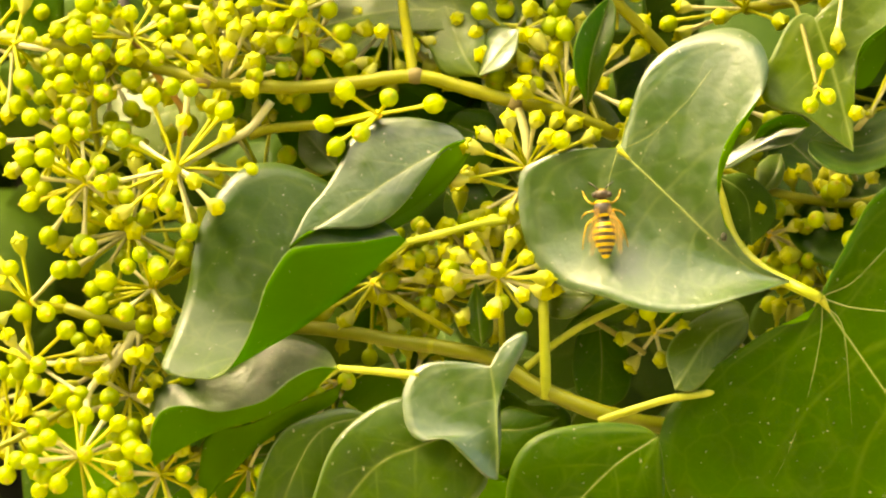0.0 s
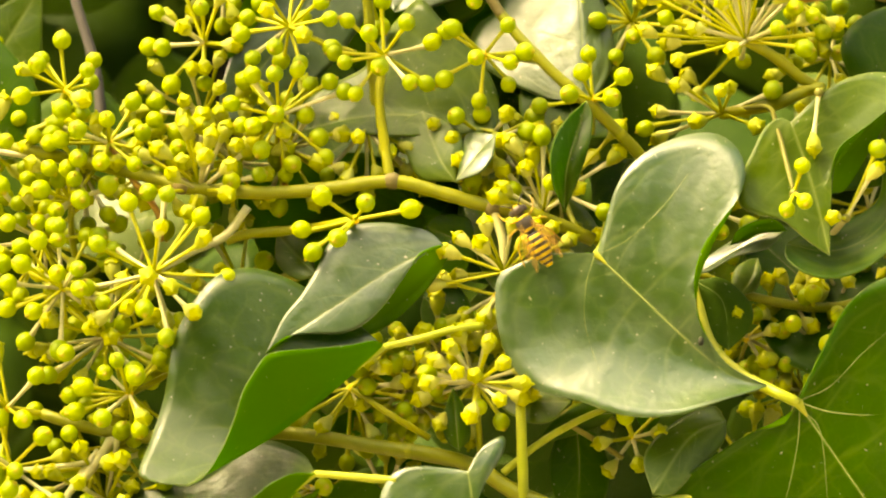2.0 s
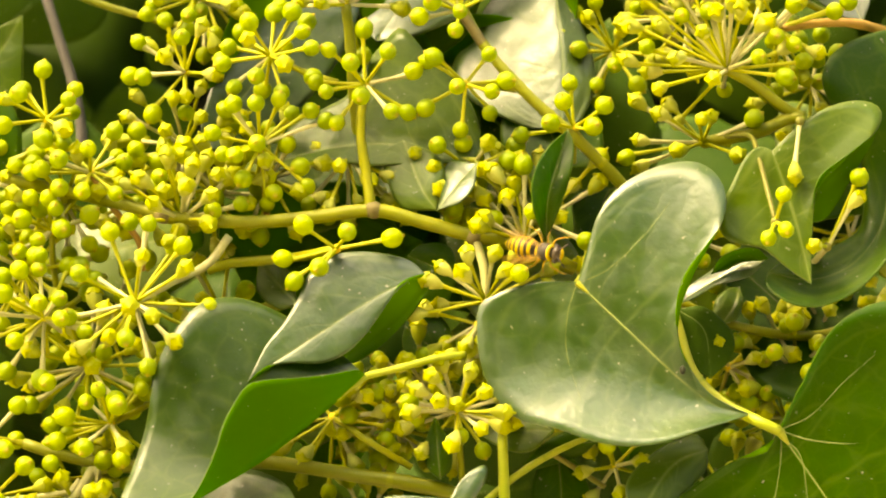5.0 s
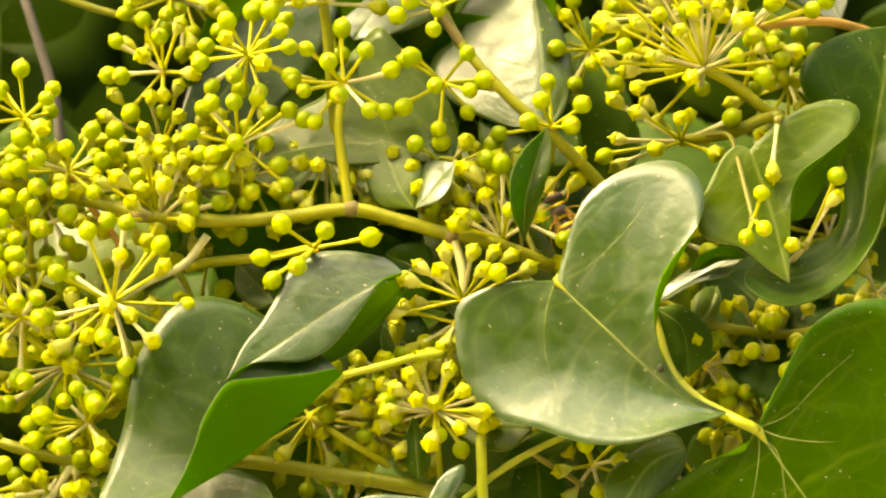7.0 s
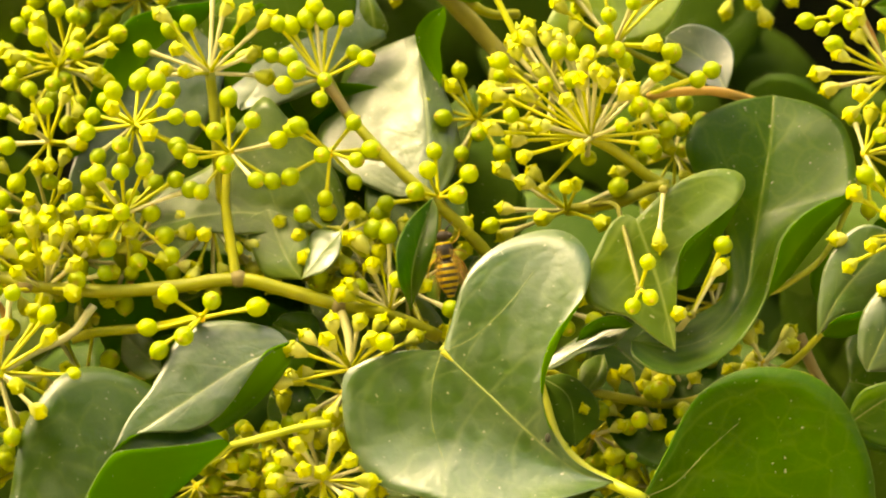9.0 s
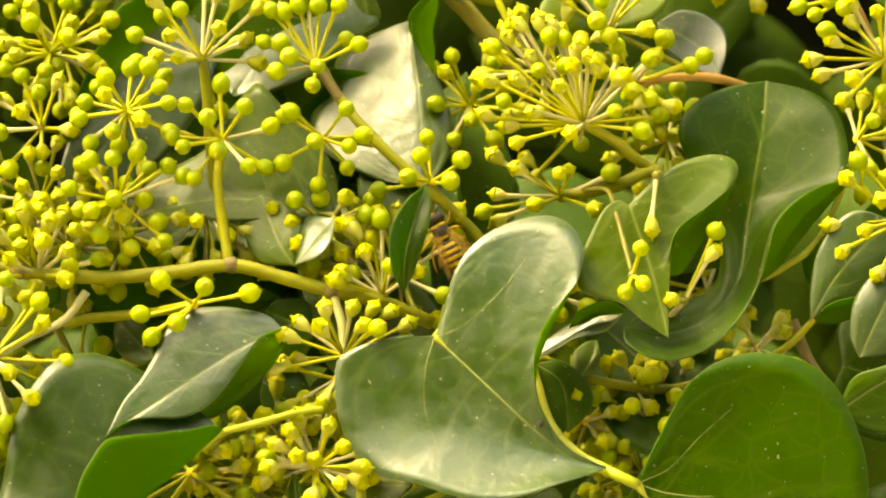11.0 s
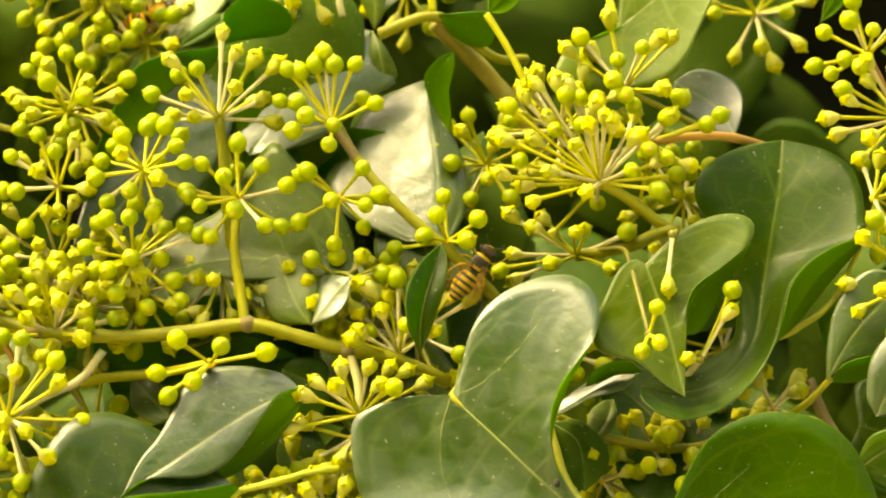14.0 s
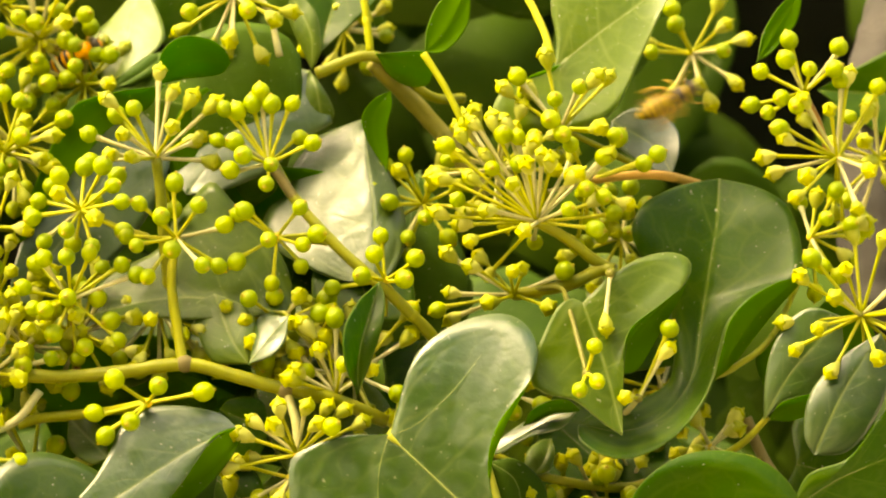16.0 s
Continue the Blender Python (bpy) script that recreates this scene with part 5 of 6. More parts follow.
umbel((0.1277, 1.1266, 1.5804), (0.0, -0.9, 0.2), 88 * PX, 0, 0.1, 100, [(0.1318, 1.1271, 1.5721), (0.1352, 1.1300, 1.5616)], RED, seed=35,
      rays=[(-3.6, 13.8), (-11.3, 5.8), (-4.9, 7.9), (0.8, 5.7), (9.9, 11.6), (-13.6, -3.2), (-6.9, -1.7), (-10.1, -5.8), (6.6, 5.7), (-2.9, -4.6)])
umbel((0.1403, 1.1070, 1.5201), (0.0, -0.9, 0.0), 125 * PX, 20, 0.6, 100, seed=36)
umbel((0.1281, 1.1162, 1.5413), (0.5, -0.7, 0.0), 90 * PX, 2, 0.3, 70, seed=37,
      rays=[(6.5, 12.1), (9.9, 3.0), (1.4, -14.3), (13.7, 3.7), (1.9, 10.6), (2.7, -7.6), (6.3, -10.6), (9.6, -4.6), (2.4, 4.5)])
umbel((-0.0792, 1.1579, 1.5979), (0.0, -0.9, 0.1), 110 * PX, 24, 0.3, 105, seed=38)
umbel((-0.0668, 1.1563, 1.5853), (0.1, -0.9, 0.0), 95 * PX, 18, 0.2, 105, seed=39)
umbel((-0.0853, 1.1457, 1.5684), (0.0, -0.9, 0.1), 105 * PX, 22, 0.2, 105, seed=40)
umbel((-0.0904, 1.1626, 1.6076), (0.0, -0.9, 0.1), 100 * PX, 22, 0.2, 105, seed=41)
umbel((-0.0253, 1.1414, 1.6087), (0.0, -0.8, -0.3), 100 * PX, 18, 0.7, 100, [(-0.0169, 1.1425, 1.6057), (-0.0131, 1.1405, 1.5917)], GREY_PEDICEL, seed=42)
umbel((0.1017, 1.1727, 1.5948), (0.0, -0.9, 0.0), 95 * PX, 12, 0.4, 100, seed=43)
umbel((0.0633, 1.1211, 1.4697), (0.0, -0.9, 0.0), 95 * PX, 16, 0.6, 100, seed=44)
umbel((0.0733, 1.1140, 1.4662), (0.0, -0.9, 0.0), 90 * PX, 14, 0.6, 100, seed=45)
umbel((0.0900, 1.1420, 1.5012), (0.2, -0.9, 0.2), 80 * PX, 12, 0.8, 100, seed=46)
umbel((0.0254, 1.0984, 1.4414), (0.2, -0.9, 0.2), 60 * PX, 8, 0.9, 100, seed=47)
umbel((-0.1111, 1.0912, 1.4247), (0.0, -0.9, 0.0), 110 * PX, 20, 0.3, 105, seed=48)
umbel((-0.0800, 1.0895, 1.4059), (0.0, -0.9, 0.0), 85 * PX, 14, 0.5, 105, seed=49)
umbel((-0.0589, 1.1042, 1.4272), (0.0, -0.7, -0.5), 75 * PX, 10, 0.5, 90, seed=50)
umbel((-0.1355, 1.0859, 1.4337), (0.0, -0.9, 0.0), 85 * PX, 10, 0.3, 105, seed=51)
umbel((-0.1410, 1.0829, 1.4178), (0.0, -0.9, 0.0), 95 * PX, 12, 0.1, 105, seed=52)
umbel((-0.1298, 1.1116, 1.4921), (0.0, -0.9, 0.0), 110 * PX, 24, 0.5, 105, seed=53)
umbel((-0.1121, 1.1001, 1.4671), (0.0, -0.9, 0.0), 110 * PX, 26, 0.5, 105, seed=54)
umbel((-0.0888, 1.1214, 1.5253), (0.0, -0.9, 0.0), 100 * PX, 18, 0.8, 105, seed=55)
umbel((0.0798, 1.1463, 1.5426), (0.0, -0.9, 0.0), 90 * PX, 16, 0.4, 105, seed=58)

umbel((-0.0993, 1.1219, 1.5132), (0.0, -0.9, 0.2), 100 * PX, 20, 0.7, 105, seed=60)
umbel((-0.1094, 1.1037, 1.4388), (0.0, -0.9, 0.2), 90 * PX, 16, 0.3, 105, seed=63)
umbel((-0.0324, 1.1094, 1.4509), (0.0, -0.9, 0.2), 100 * PX, 20, 0.7, 105, seed=64)
umbel((-0.0249, 1.1069, 1.4629), (0.0, -0.9, 0.2), 80 * PX, 14, 0.8, 105, seed=65)
umbel((-0.0657, 1.1189, 1.5165), (0.0, -0.9, 0.2), 100 * PX, 20, 0.7, 105, seed=67)
umbel((-0.1197, 1.1150, 1.5100), (0.0, -0.9, 0.2), 95 * PX, 18, 0.5, 105, seed=70)
umbel((-0.0806, 1.1139, 1.5132), (0.0, -0.9, 0.2), 90 * PX, 16, 0.8, 105, seed=75)
umbel((-0.1143, 1.0939, 1.4334), (0.0, -0.9, 0.2), 90 * PX, 14, 0.3, 105, seed=77)
umbel((-0.0226, 1.1229, 1.5166), (0.0, -0.9, 0.2), 80 * PX, 14, 0.7, 105, seed=78)
umbel((-0.0045, 1.1216, 1.5121), (0.0, -0.9, 0.2), 80 * PX, 14, 0.9, 105, seed=79)
umbel((0.0663, 1.0845, 1.5051), (0.0, -0.9, -0.3), 60 * PX, 0, 0.0, 90, [(0.0644, 1.0913, 1.5142), (0.0626, 1.0999, 1.5229), (0.0610, 1.1083, 1.5278), (0.0551, 1.1162, 1.5277)], OLIVE, 0.0006, seed=80, size=0.82,
      rays=[(-2.2, -4.0), (2.6, -1.5), (1.9, 7.0)])
umbel((0.0734, 1.0974, 1.5313), (0.0, -0.9, -0.6), 95 * PX, 0, 1.0, 90, [(0.0746, 1.1016, 1.5322)], STEM, 0.0006, seed=81, pale=1.0,
      rays=[(-1.7, -13.3)])
umbel((0.0806, 1.0976, 1.4987), (0.2, -0.9, 0.5), 70 * PX, 0, 0.8, 100, [(0.0765, 1.1021, 1.4936)], GREY_PEDICEL, 0.0008, seed=82,
      rays=[(7.9, 17.8), (7.1, 12.5), (-3.7, 0.8)])
umbel((0.0019, 1.1070, 1.5001), (-0.3, -0.9, 0.4), 105 * PX, 3, 0.6, 100, [(0.0038, 1.1089, 1.4964)], seed=85,
      rays=[(-7.0, 17.7), (-4.8, 11.5), (0.0, 19.2), (1.4, 7.7), (-10.4, 5.6), (-11.4, 3.6), (5.5, 14.1), (-2.6, 14.8), (8.5, 5.9)])
umbel((-0.0127, 1.1157, 1.5192), (0.0, -0.9, 0.1), 90 * PX, 3, 0.8, 100, seed=86,
      rays=[(-8.2, 6.2), (5.1, 6.3), (9.6, 2.6), (3.0, -7.1), (-3.6, -10.1), (-6.6, -4.9), (12.5, 5.6)])
leaf([(0.0061, 1.1218, 1.5062), (-0.0045, 1.1274, 1.5122), (-0.0153, 1.1367, 1.5229)], [(-0.0008, 1.1309, 1.5183), (-0.0092, 1.1377, 1.5260)], [(-0.0029, 1.1211, 1.5039), (-0.0128, 1.1280, 1.5106)], YOUNG, UNDER, label="pale green ivy leaf behind spent flowers")
umbel((-0.0101, 1.0995, 1.4783), (-0.6, -0.6, -0.4), 90 * PX, 3, 1.0, 90, seed=83,
      rays=[(-12.1, -6.8), (-7.0, -8.2), (-2.9, -5.0), (-5.7, -11.9), (-0.6, -11.9)])
umbel((0.0558, 1.1120, 1.4669), (0.3, -0.8, 0.2), 62 * PX, 6, 0.7, 105, [(0.0531, 1.1240, 1.4560)], OLIVE, 0.0006, seed=171)
umbel((0.0807, 1.1180, 1.4776), (-0.2, -0.8, 0.5), 62 * PX, 8, 1.0, 105, [(0.0781, 1.1300, 1.4667)], OLIVE, 0.0006, seed=172, label="dull olive spent ivy flowers deep in the shade")
umbel((0.0685, 1.1150, 1.4762), (0.2, -0.8, 0.4), 50 * PX, 6, 1.0, 105, [(0.0658, 1.1270, 1.4654)], OLIVE, 0.0006, seed=173)
umbel((0.1014, 1.1200, 1.4857), (0.1, -0.8, 0.6), 58 * PX, 7, 1.0, 105, [(0.0991, 1.1320, 1.4750)], OLIVE, 0.0006, seed=174, label="dull olive spent ivy flowers deep in the shade")
umbel((0.0915, 1.1220, 1.4797), (0.0, -0.8, 0.5), 60 * PX, 7, 1.0, 105, [(0.0891, 1.1340, 1.4689)], OLIVE, 0.0006, seed=175)
stem([(0.0515, 1.1210, 1.4808), (0.0621, 1.1220, 1.4774), (0.0728, 1.1240, 1.4746), (0.0850, 1.1260, 1.4667)], 0.0011, 0.0008, OLIVE, "olive ivy twig deep in the shade")
stem([(0.0582, 1.1190, 1.4745), (0.0710, 1.1200, 1.4741), (0.0909, 1.1240, 1.4794)], 0.0007, 0.0006, OLIVE, "thin olive ivy twig below a leaf")
stem([(0.1124, 1.1350, 1.4931), (0.1160, 1.1330, 1.4840), (0.1202, 1.1300, 1.4765), (0.1255, 1.1300, 1.4673)], 0.0016, 0.0013, BARK, "brown ivy twig deep in the hedge")
umbel((-0.0150, 1.0866, 1.4560), (0.0, -0.9, 0.1), 95 * PX, 0, 0.9, 90, seed=84,
      rays=[(-12.4, 0.7), (-10.3, 6.0), (-6.7, 9.6), (2.8, 10.4), (6.5, 5.4), (-1.0, -6.9), (10.9, 0.4), (-5.1, 3.1), (5.9, -4.0)])

# ---- deep foliage ----
# openings in the foliage, as centre and half size across and up
GAPS = [(-0.149, 1.465, 0.020, 0.024), (-0.100, 1.550, 0.026, 0.028), (0.102, 1.564, 0.036, 0.030), (0.039, 1.588, 0.020, 0.020), (-0.072, 1.591, 0.024, 0.016), (-0.105, 1.438, 0.022, 0.018), (0.108, 1.488, 0.012, 0.016)]


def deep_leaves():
    """Shaded leaves between the front of the hedge and the backdrop."""
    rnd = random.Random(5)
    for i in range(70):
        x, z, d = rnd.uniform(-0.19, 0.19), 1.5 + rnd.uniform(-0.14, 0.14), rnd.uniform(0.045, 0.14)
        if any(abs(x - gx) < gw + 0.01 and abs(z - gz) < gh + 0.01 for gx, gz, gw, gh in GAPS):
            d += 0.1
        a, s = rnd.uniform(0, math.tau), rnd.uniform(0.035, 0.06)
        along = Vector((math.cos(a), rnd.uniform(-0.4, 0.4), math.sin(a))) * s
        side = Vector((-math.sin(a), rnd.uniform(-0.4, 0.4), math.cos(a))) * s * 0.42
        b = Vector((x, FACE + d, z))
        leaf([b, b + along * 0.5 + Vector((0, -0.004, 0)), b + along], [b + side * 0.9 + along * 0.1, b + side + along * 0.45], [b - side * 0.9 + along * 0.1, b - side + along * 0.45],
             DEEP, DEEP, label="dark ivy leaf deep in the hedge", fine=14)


deep_leaves()

def between():
    """Half-lit leaves and umbels in the second row of the hedge."""
    rnd = random.Random(21)
    made = 0
    while made < 75:
        x, z = rnd.uniform(-0.16, 0.16), 1.5 + rnd.uniform(-0.12, 0.115)
        if any(abs(x - gx) < gw + 0.012 and abs(z - gz) < gh + 0.012 for gx, gz, gw, gh in GAPS):
            continue
        made += 1
        d = rnd.uniform(0.022, 0.046) + 0.3 * (z - 1.5) + (0.07 if x < -0.10 and z < 1.45 else 0)
        if made % 5 == 0:
            umbel((x, FACE + d, z), (rnd.uniform(-0.3, 0.3), -0.9, rnd.uniform(-0.2, 0.4)), rnd.uniform(0.011, 0.015), 16, rnd.choice((0.1, 0.5, 0.8)), 105, seed=100 + made)
            continue
        a, s = rnd.uniform(0, math.tau), rnd.uniform(0.028, 0.05)
        slope = rnd.uniform(-0.2, 0.9)
        along = Vector((math.cos(a), math.sin(a) * slope + rnd.uniform(-0.2, 0.2), math.sin(a))) * s
        side = Vector((-math.sin(a), math.cos(a) * slope + rnd.uniform(-0.2, 0.2), math.cos(a))) * s * rnd.uniform(0.36, 0.48)
        b = Vector((x, FACE + d, z)) - along * 0.5
        face = 1 if slope > 0.15 else -1
        bend = rnd.uniform(-0.004, 0.004)
        tone = rnd.choice((LEAF, LEAF, YOUNG)) if face > 0 else LEAF
        if 0.012 < x < 0.052 and 1.515 < z < 1.56:
            continue
        leaf([b, b + along * 0.5 + Vector((0, bend, 0)), b + along * 1.05], [b + side * 0.8 - along * 0.05, b + side * 1.05 + along * 0.35, b + side * 0.5 + along * 0.75],
             [b - side * 0.8 - along * 0.05, b - side * 1.05 + along * 0.35, b - side * 0.5 + along * 0.75], tone, UNDER, face, fine=18,
             label="ivy leaf in the hedge's second row")


between()


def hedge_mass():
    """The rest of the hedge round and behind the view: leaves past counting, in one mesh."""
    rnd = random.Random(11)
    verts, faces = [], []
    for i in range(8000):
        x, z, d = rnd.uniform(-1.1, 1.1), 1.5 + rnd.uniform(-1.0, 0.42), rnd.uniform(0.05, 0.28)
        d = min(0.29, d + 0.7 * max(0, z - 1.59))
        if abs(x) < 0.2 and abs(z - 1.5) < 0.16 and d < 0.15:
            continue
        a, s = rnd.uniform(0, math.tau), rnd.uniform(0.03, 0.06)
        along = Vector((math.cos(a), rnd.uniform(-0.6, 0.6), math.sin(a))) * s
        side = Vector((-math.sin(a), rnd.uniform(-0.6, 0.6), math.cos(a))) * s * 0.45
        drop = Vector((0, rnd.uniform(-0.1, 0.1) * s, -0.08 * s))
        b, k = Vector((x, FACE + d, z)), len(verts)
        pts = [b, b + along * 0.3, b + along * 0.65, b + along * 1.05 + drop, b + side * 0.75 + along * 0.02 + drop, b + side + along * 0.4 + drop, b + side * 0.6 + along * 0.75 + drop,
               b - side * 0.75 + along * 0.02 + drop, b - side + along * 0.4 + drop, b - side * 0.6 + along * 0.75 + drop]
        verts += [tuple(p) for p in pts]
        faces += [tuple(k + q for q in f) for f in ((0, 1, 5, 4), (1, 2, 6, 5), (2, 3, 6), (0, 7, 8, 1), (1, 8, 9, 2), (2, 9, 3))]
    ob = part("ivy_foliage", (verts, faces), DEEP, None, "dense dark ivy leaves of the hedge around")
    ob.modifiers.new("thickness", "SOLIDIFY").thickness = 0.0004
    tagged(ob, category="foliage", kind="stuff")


hedge_mass()


# ---- wasps ----
def wasp_materials():
    out = {}
    for name, a, b, r in (("wasp_yellow", (0.25, 0.165, 0.005), (0.42, 0.28, 0.010), 0.45), ("wasp_black", (0.012, 0.009, 0.006), (0.035, 0.022, 0.010), 0.4), ("wasp_orange", (0.60, 0.22, 0.006), (0.75, 0.34, 0.012), 0.4), ("wasp_back", (0.015, 0.012, 0.009), (0.05, 0.036, 0.022), 0.6),
                          ("wasp_leg", (0.26, 0.15, 0.010), (0.42, 0.26, 0.02), 0.45)):
        out[name] = skin(name, a, b, r, 1500, 0.2)
    n = Nodes("wasp_wing")
    n.b.inputs["Base Color"].default_value = (0.26, 0.14, 0.03, 1)
    n.b.inputs["Roughness"].default_value = 0.25
    n.b.inputs["Alpha"].default_value = 0.34
    out["wing"] = n.m
    return out


WM = wasp_materials()


def ring_body(profile, z0, flat=0.9, sides=14):
    v, f = lathe([(r, z) for r, z in profile], sides)
    return [(x, y * flat, z + z0) for x, y, z in v], f


def wasp(label, spread=20, beat=0, tone="wasp_yellow"):
    """Head towards +z, back towards -y, feet towards +y; its middle at the waist."""
    ob = thing("wasp", (0, 0, 0), label, "wasp", "wasps")
    y, k, leg = WM[tone], WM["wasp_black"], WM["wasp_leg"]
    # abdomen: six rings, each black in front and yellow behind
    edges = [-0.0008, -0.0022, -0.0037, -0.0052, -0.0066, -0.0078, -0.0090]
    radius = lambda z: 0.0024 * max(0.05, math.sin(math.pi * min(1, max(0, (-z - 0.0004) / 0.0092)) ** 0.72)) ** 0.75
    for a, b in zip(edges, edges[1:]):
        m = a + (b - a) * 0.50
        for name, u, w, mat, g in (("black_band", a, m, k, 1.0), ("yellow_band", m, b, y, 1.03)):
            pr = [(radius(u + (w - u) * q / 4) * g, u + (w - u) * q / 4) for q in range(5)]
            part(name, ring_body(pr, 0), mat, ob)
    part("thorax", ring_body([(0.0003, -0.0010), (0.0011, -0.0006), (0.0018, 0.0006), (0.0020, 0.0018), (0.0016, 0.0030), (0.0007, 0.0036)], 0), WM["wasp_back"] if tone == "wasp_yellow" else y, ob)
    part("collar", ring_body([(0.0017, 0.0026), (0.0018, 0.0029), (0.0015, 0.0032)], 0.0001), y, ob)
    part("scutellum", ([(x * 0.001, -0.0015 - 0.0004 * (1 - abs(x)), z * 0.001) for x, z in ((-1.2, -0.2), (1.2, -0.2), (1.0, 0.4), (-1.0, 0.4))], [(0, 1, 2, 3)]), y, ob)
    v, f = ring_body([(0.0003, 0.0036), (0.0012, 0.0038), (0.0019, 0.0045), (0.0017, 0.0053), (0.0006, 0.0058)], 0, 0.75)
    part("head", (v, f), k, ob)
    part("face", ([(x, yy * 0.9 + 0.0003, z + 0.0002) for x, yy, z in v], f), y, ob).scale = (0.8, 1, 1)
    ob.scale = (1.2, 1.2, 1.2)
    for s in (-1, 1):
        e, ef = ring_body([(0.0001, -0.0007), (0.0005, -0.0004), (0.0006, 0), (0.0005, 0.0004), (0.0001, 0.0007)], 0)
        part("eye", (e, ef), k, ob, m=Matrix.Translation((s * 0.0016, -0.0004, 0.0046)))
        part("antenna", tube([(s * 0.0006, -0.0006, 0.0054), (s * 0.0014, -0.0010, 0.0064), (s * 0.0026, -0.0002, 0.0074)], 0.00016, 0.00013, 10, 6), k, ob)
        for q, (z, out, back) in enumerate(((0.0026, 0.0052, 0.0030), (0.0014, 0.0060, -0.0010), (0.0002, 0.0062, -0.0058))):
            pts = [(s * 0.0012, 0.0008, z), (s * out * 0.55, 0.0006, z + back * 0.25), (s * out * 0.72, 0.0018, z + back * 0.75), (s * out * 0.78, 0.0026, z + back * 1.15)]
            part("leg", tube(pts, 0.00024, 0.00012, 12, 6), leg, ob)
        for length, width, ang, name in ((0.0108, 0.0010, spread, "forewing"), (0.0072, 0.0010, spread + 10, "hindwing")):
            wv, wf = [], []
            for i in range(9):
                t = i / 8
                w = width * (0.25 + 0.9 * math.sin(math.pi * min(1, t * 0.93 + 0.06)) ** 0.7)
                wv += [(-w * 0.5, -0.0001, -length * t), (w, 0.0001, -length * t)]
                if i:
                    a = 2 * i - 2
                    wf.append((a, a + 1, a + 3, a + 2))
            wing = part(name, (wv, wf), WM["wing"], ob, m=pose(s * 0.0013, -0.0019, 0.0018 if name == "forewing" else 0.0010, -6 + beat, s * -ang, 0))
            wing.visible_shadow = False
    return ob


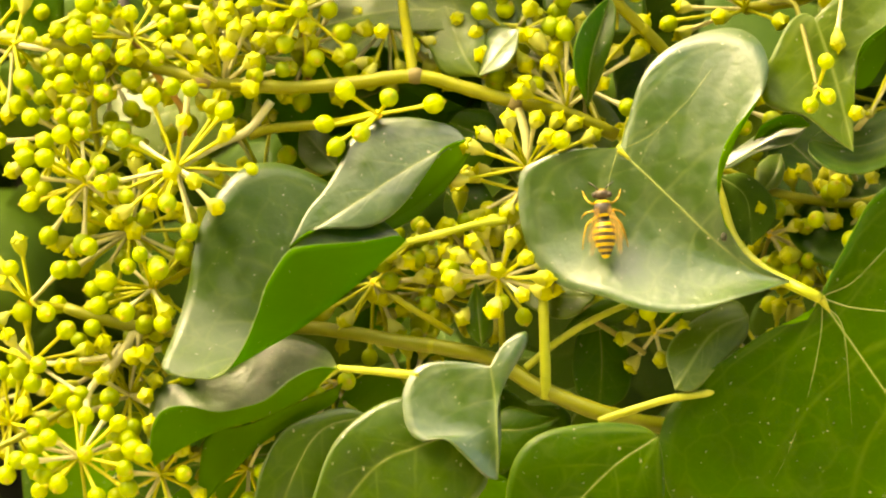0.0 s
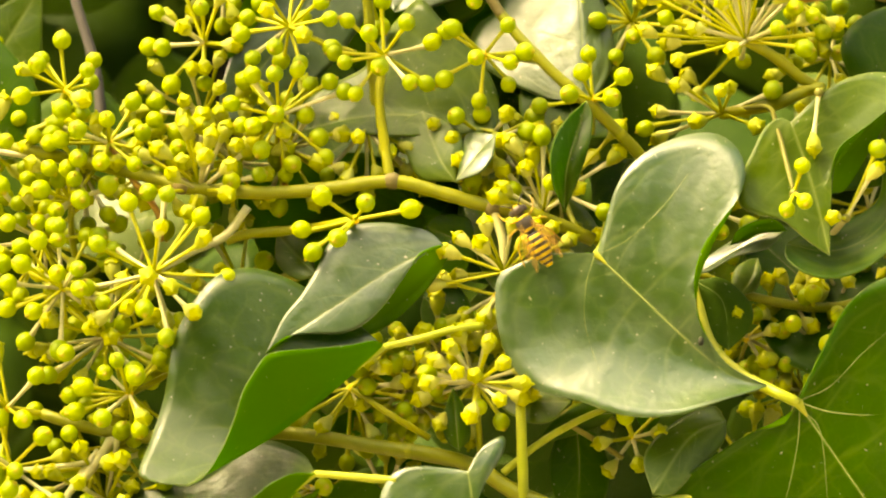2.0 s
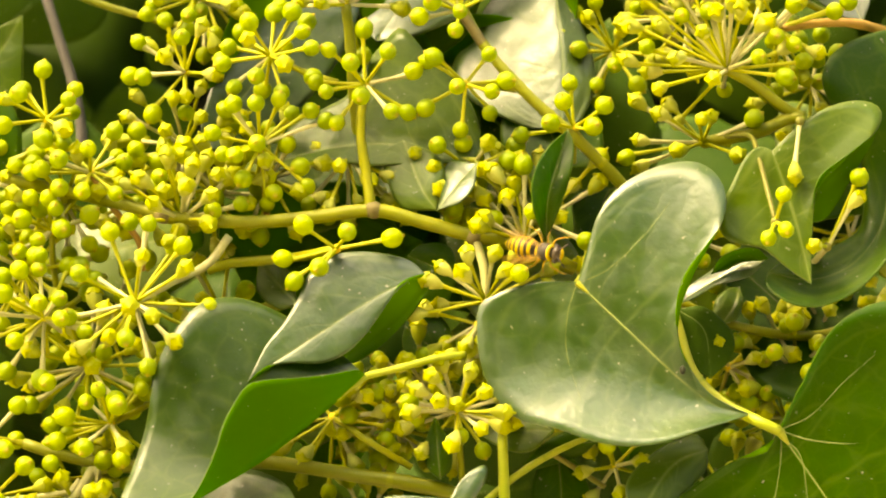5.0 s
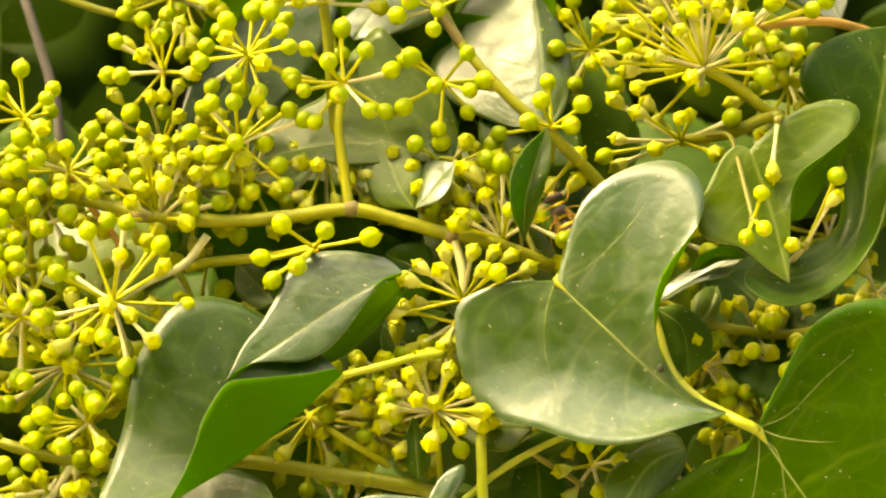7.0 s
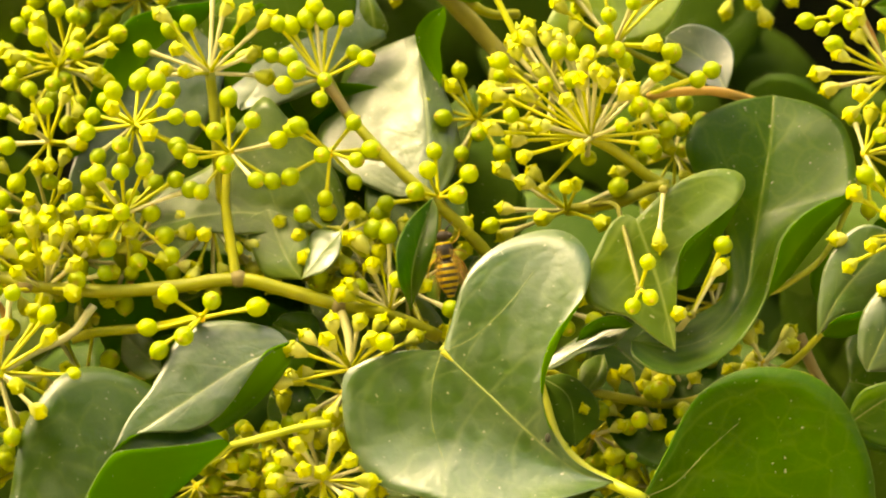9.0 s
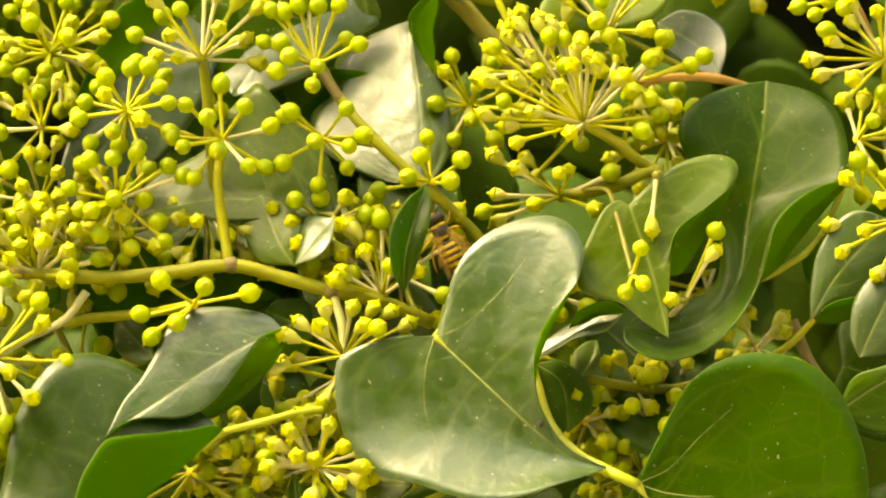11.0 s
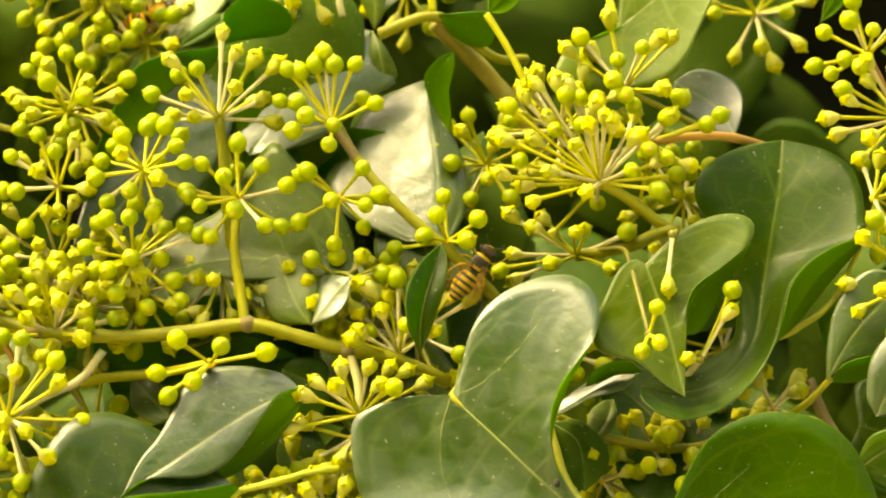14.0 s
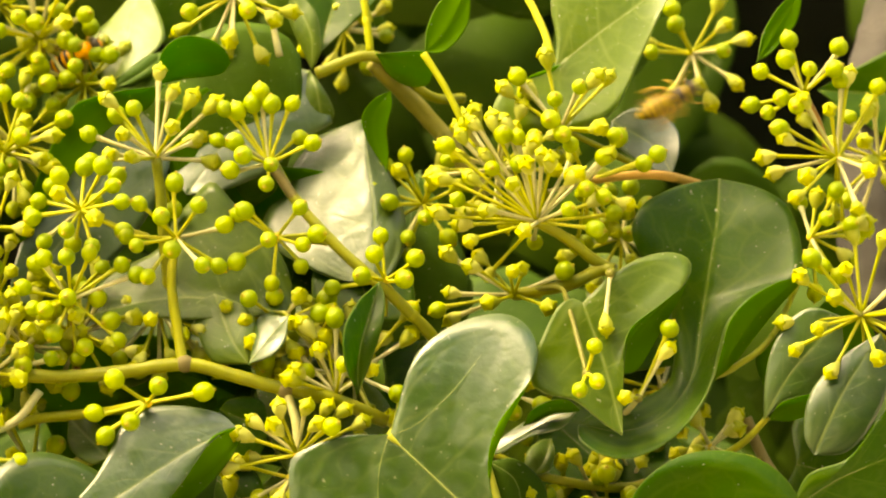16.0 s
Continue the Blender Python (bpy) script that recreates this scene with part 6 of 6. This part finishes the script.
def motions():
    main = wasp("yellow and black wasp crawling over the ivy", 10)
    walk(main, [(0, pose(0.0115, 1.0815, 1.4722, -10, -4, 0)), (0.5, pose(0.0056, 1.0815, 1.4857, 0, -23, 0)), (1, pose(0.0049, 1.0835, 1.4899, 0, -10, 0)), (1.5, pose(0.0024, 1.0855, 1.4928, 0, -20, 0)), (2, pose(-0.0018, 1.0850, 1.4956, 0, -31, 0)), (2.5, pose(-0.0043, 1.0888, 1.4994, 0, 0, 0)),
                (2.7, pose(-0.0020, 1.0946, 1.4986, 10, 45, 0)), (3, pose(0.0012, 1.0925, 1.4983, 40, 90, 0)), (3.5, pose(0.0069, 1.0923, 1.4978, 40, 98, 0)), (3.7, pose(0.0065, 1.0914, 1.4982, 40, 100, 0)), (6, pose(0.0057, 1.0940, 1.4966, 30, 100, 0)), (6.5, pose(0.0061, 1.0928, 1.4961, 20, 95, 0)), (6.75, pose(0.0131, 1.1035, 1.5018, 10, 30, 0)), (7, pose(0.0175, 1.1078, 1.5061, 0, -25, 0)),
                (7.5, pose(0.0154, 1.1070, 1.5067, 0, 5, 0)), (8, pose(0.0159, 1.1083, 1.5110, 0, 8, 0)), (8.5, pose(0.0168, 1.1084, 1.5115, 0, 5, 0)), (9, pose(0.0166, 1.1091, 1.5139, 0, -8, 0)), (11.5, pose(0.0184, 1.1098, 1.5162, 0, -30, 0)), (12, pose(0.0181, 1.1106, 1.5189, 0, -34, 0)),
                (12.5, pose(0.0175, 1.1113, 1.5214, 0, -20, 0)), (13, pose(0.0175, 1.1116, 1.5224, 0, -23, 0)), (13.5, pose(0.0185, 1.1109, 1.5232, 0, -13, 0)), (14, pose(0.0222, 1.1098, 1.5228, 0, 37, 0)), (14.5, pose(0.0216, 1.1101, 1.5239, 0, 33, 0)), (14.8, pose(0.0219, 1.1059, 1.5332, 0, 55, 0)),
                (14.9, pose(0.0225, 1.1080, 1.5361, 0, 50, 0)), (15, pose(0.0207, 1.1025, 1.5421, 0, 66, 0)), (15.1, pose(0.0231, 1.1037, 1.5520, 0, 66, 0)), (15.2, pose(0.0299, 1.1045, 1.5618, 0, 58, 0)), (15.3, pose(0.0308, 1.1050, 1.5568, 0, 58, 0)), (15.4, pose(0.0281, 1.1060, 1.5613, 0, 60, 0)),
                (15.5, pose(0.0306, 1.1090, 1.5580, 0, 48, 0)), (15.6, pose(0.0310, 1.1150, 1.5547, 0, 28, 0)), (15.7, pose(0.0314, 1.1160, 1.5549, 0, 12, 0)), (15.8, pose(0.0411, 1.1087, 1.5675, 0, 68, 0)), (15.9, pose(0.0603, 1.1120, 1.5786, 0, 72, 0)), (16, pose(0.0926, 1.1248, 1.5790, 0, 62, 0))])
    flying = wasp("yellow wasp in flight past the leaves", 70, 20)
    walk(flying, [(0, pose(0.1291, 1.0798, 1.7140, 0, -120, 0)), (2.8, pose(0.0815, 1.0798, 1.6912, 0, -120, 0)), (3.1, pose(-0.0031, 1.0827, 1.5743, 0, -160, 0)), (3.2, pose(-0.0284, 1.0691, 1.4970, 0, -160, 0)), (3.3, pose(-0.0521, 1.0671, 1.4583, 0, -150, 0)), (3.45, pose(-0.0853, 1.1093, 1.4507, 0, -120, 0)),
                  (3.6, pose(-0.1141, 1.0914, 1.4452, 0, -100, 0)), (3.7, pose(-0.1304, 1.0817, 1.4400, 0, -110, 0)), (4, pose(-0.1836, 1.0782, 1.3960, 0, -120, 0)), (16, pose(-0.1329, 1.0702, 1.2877, 0, -120, 0))])
    resting = wasp("orange wasp on berries deep in the hedge", 20, 0, "wasp_orange")
    walk(resting, [(0, pose(-0.0714, 1.1770, 1.6178, 20, 60, 0)), (11, pose(-0.0648, 1.1754, 1.6117, 20, 60, 0)), (11.7, pose(-0.0634, 1.1703, 1.5934, 20, 60, 0)), (12.5, pose(-0.0641, 1.1536, 1.5894, 20, 70, 0)), (13, pose(-0.0635, 1.1537, 1.5900, 20, 60, 0)), (14.5, pose(-0.0664, 1.1549, 1.5941, 20, 75, 0)), (16, pose(-0.0682, 1.1547, 1.5935, 20, 65, 0))])


motions()
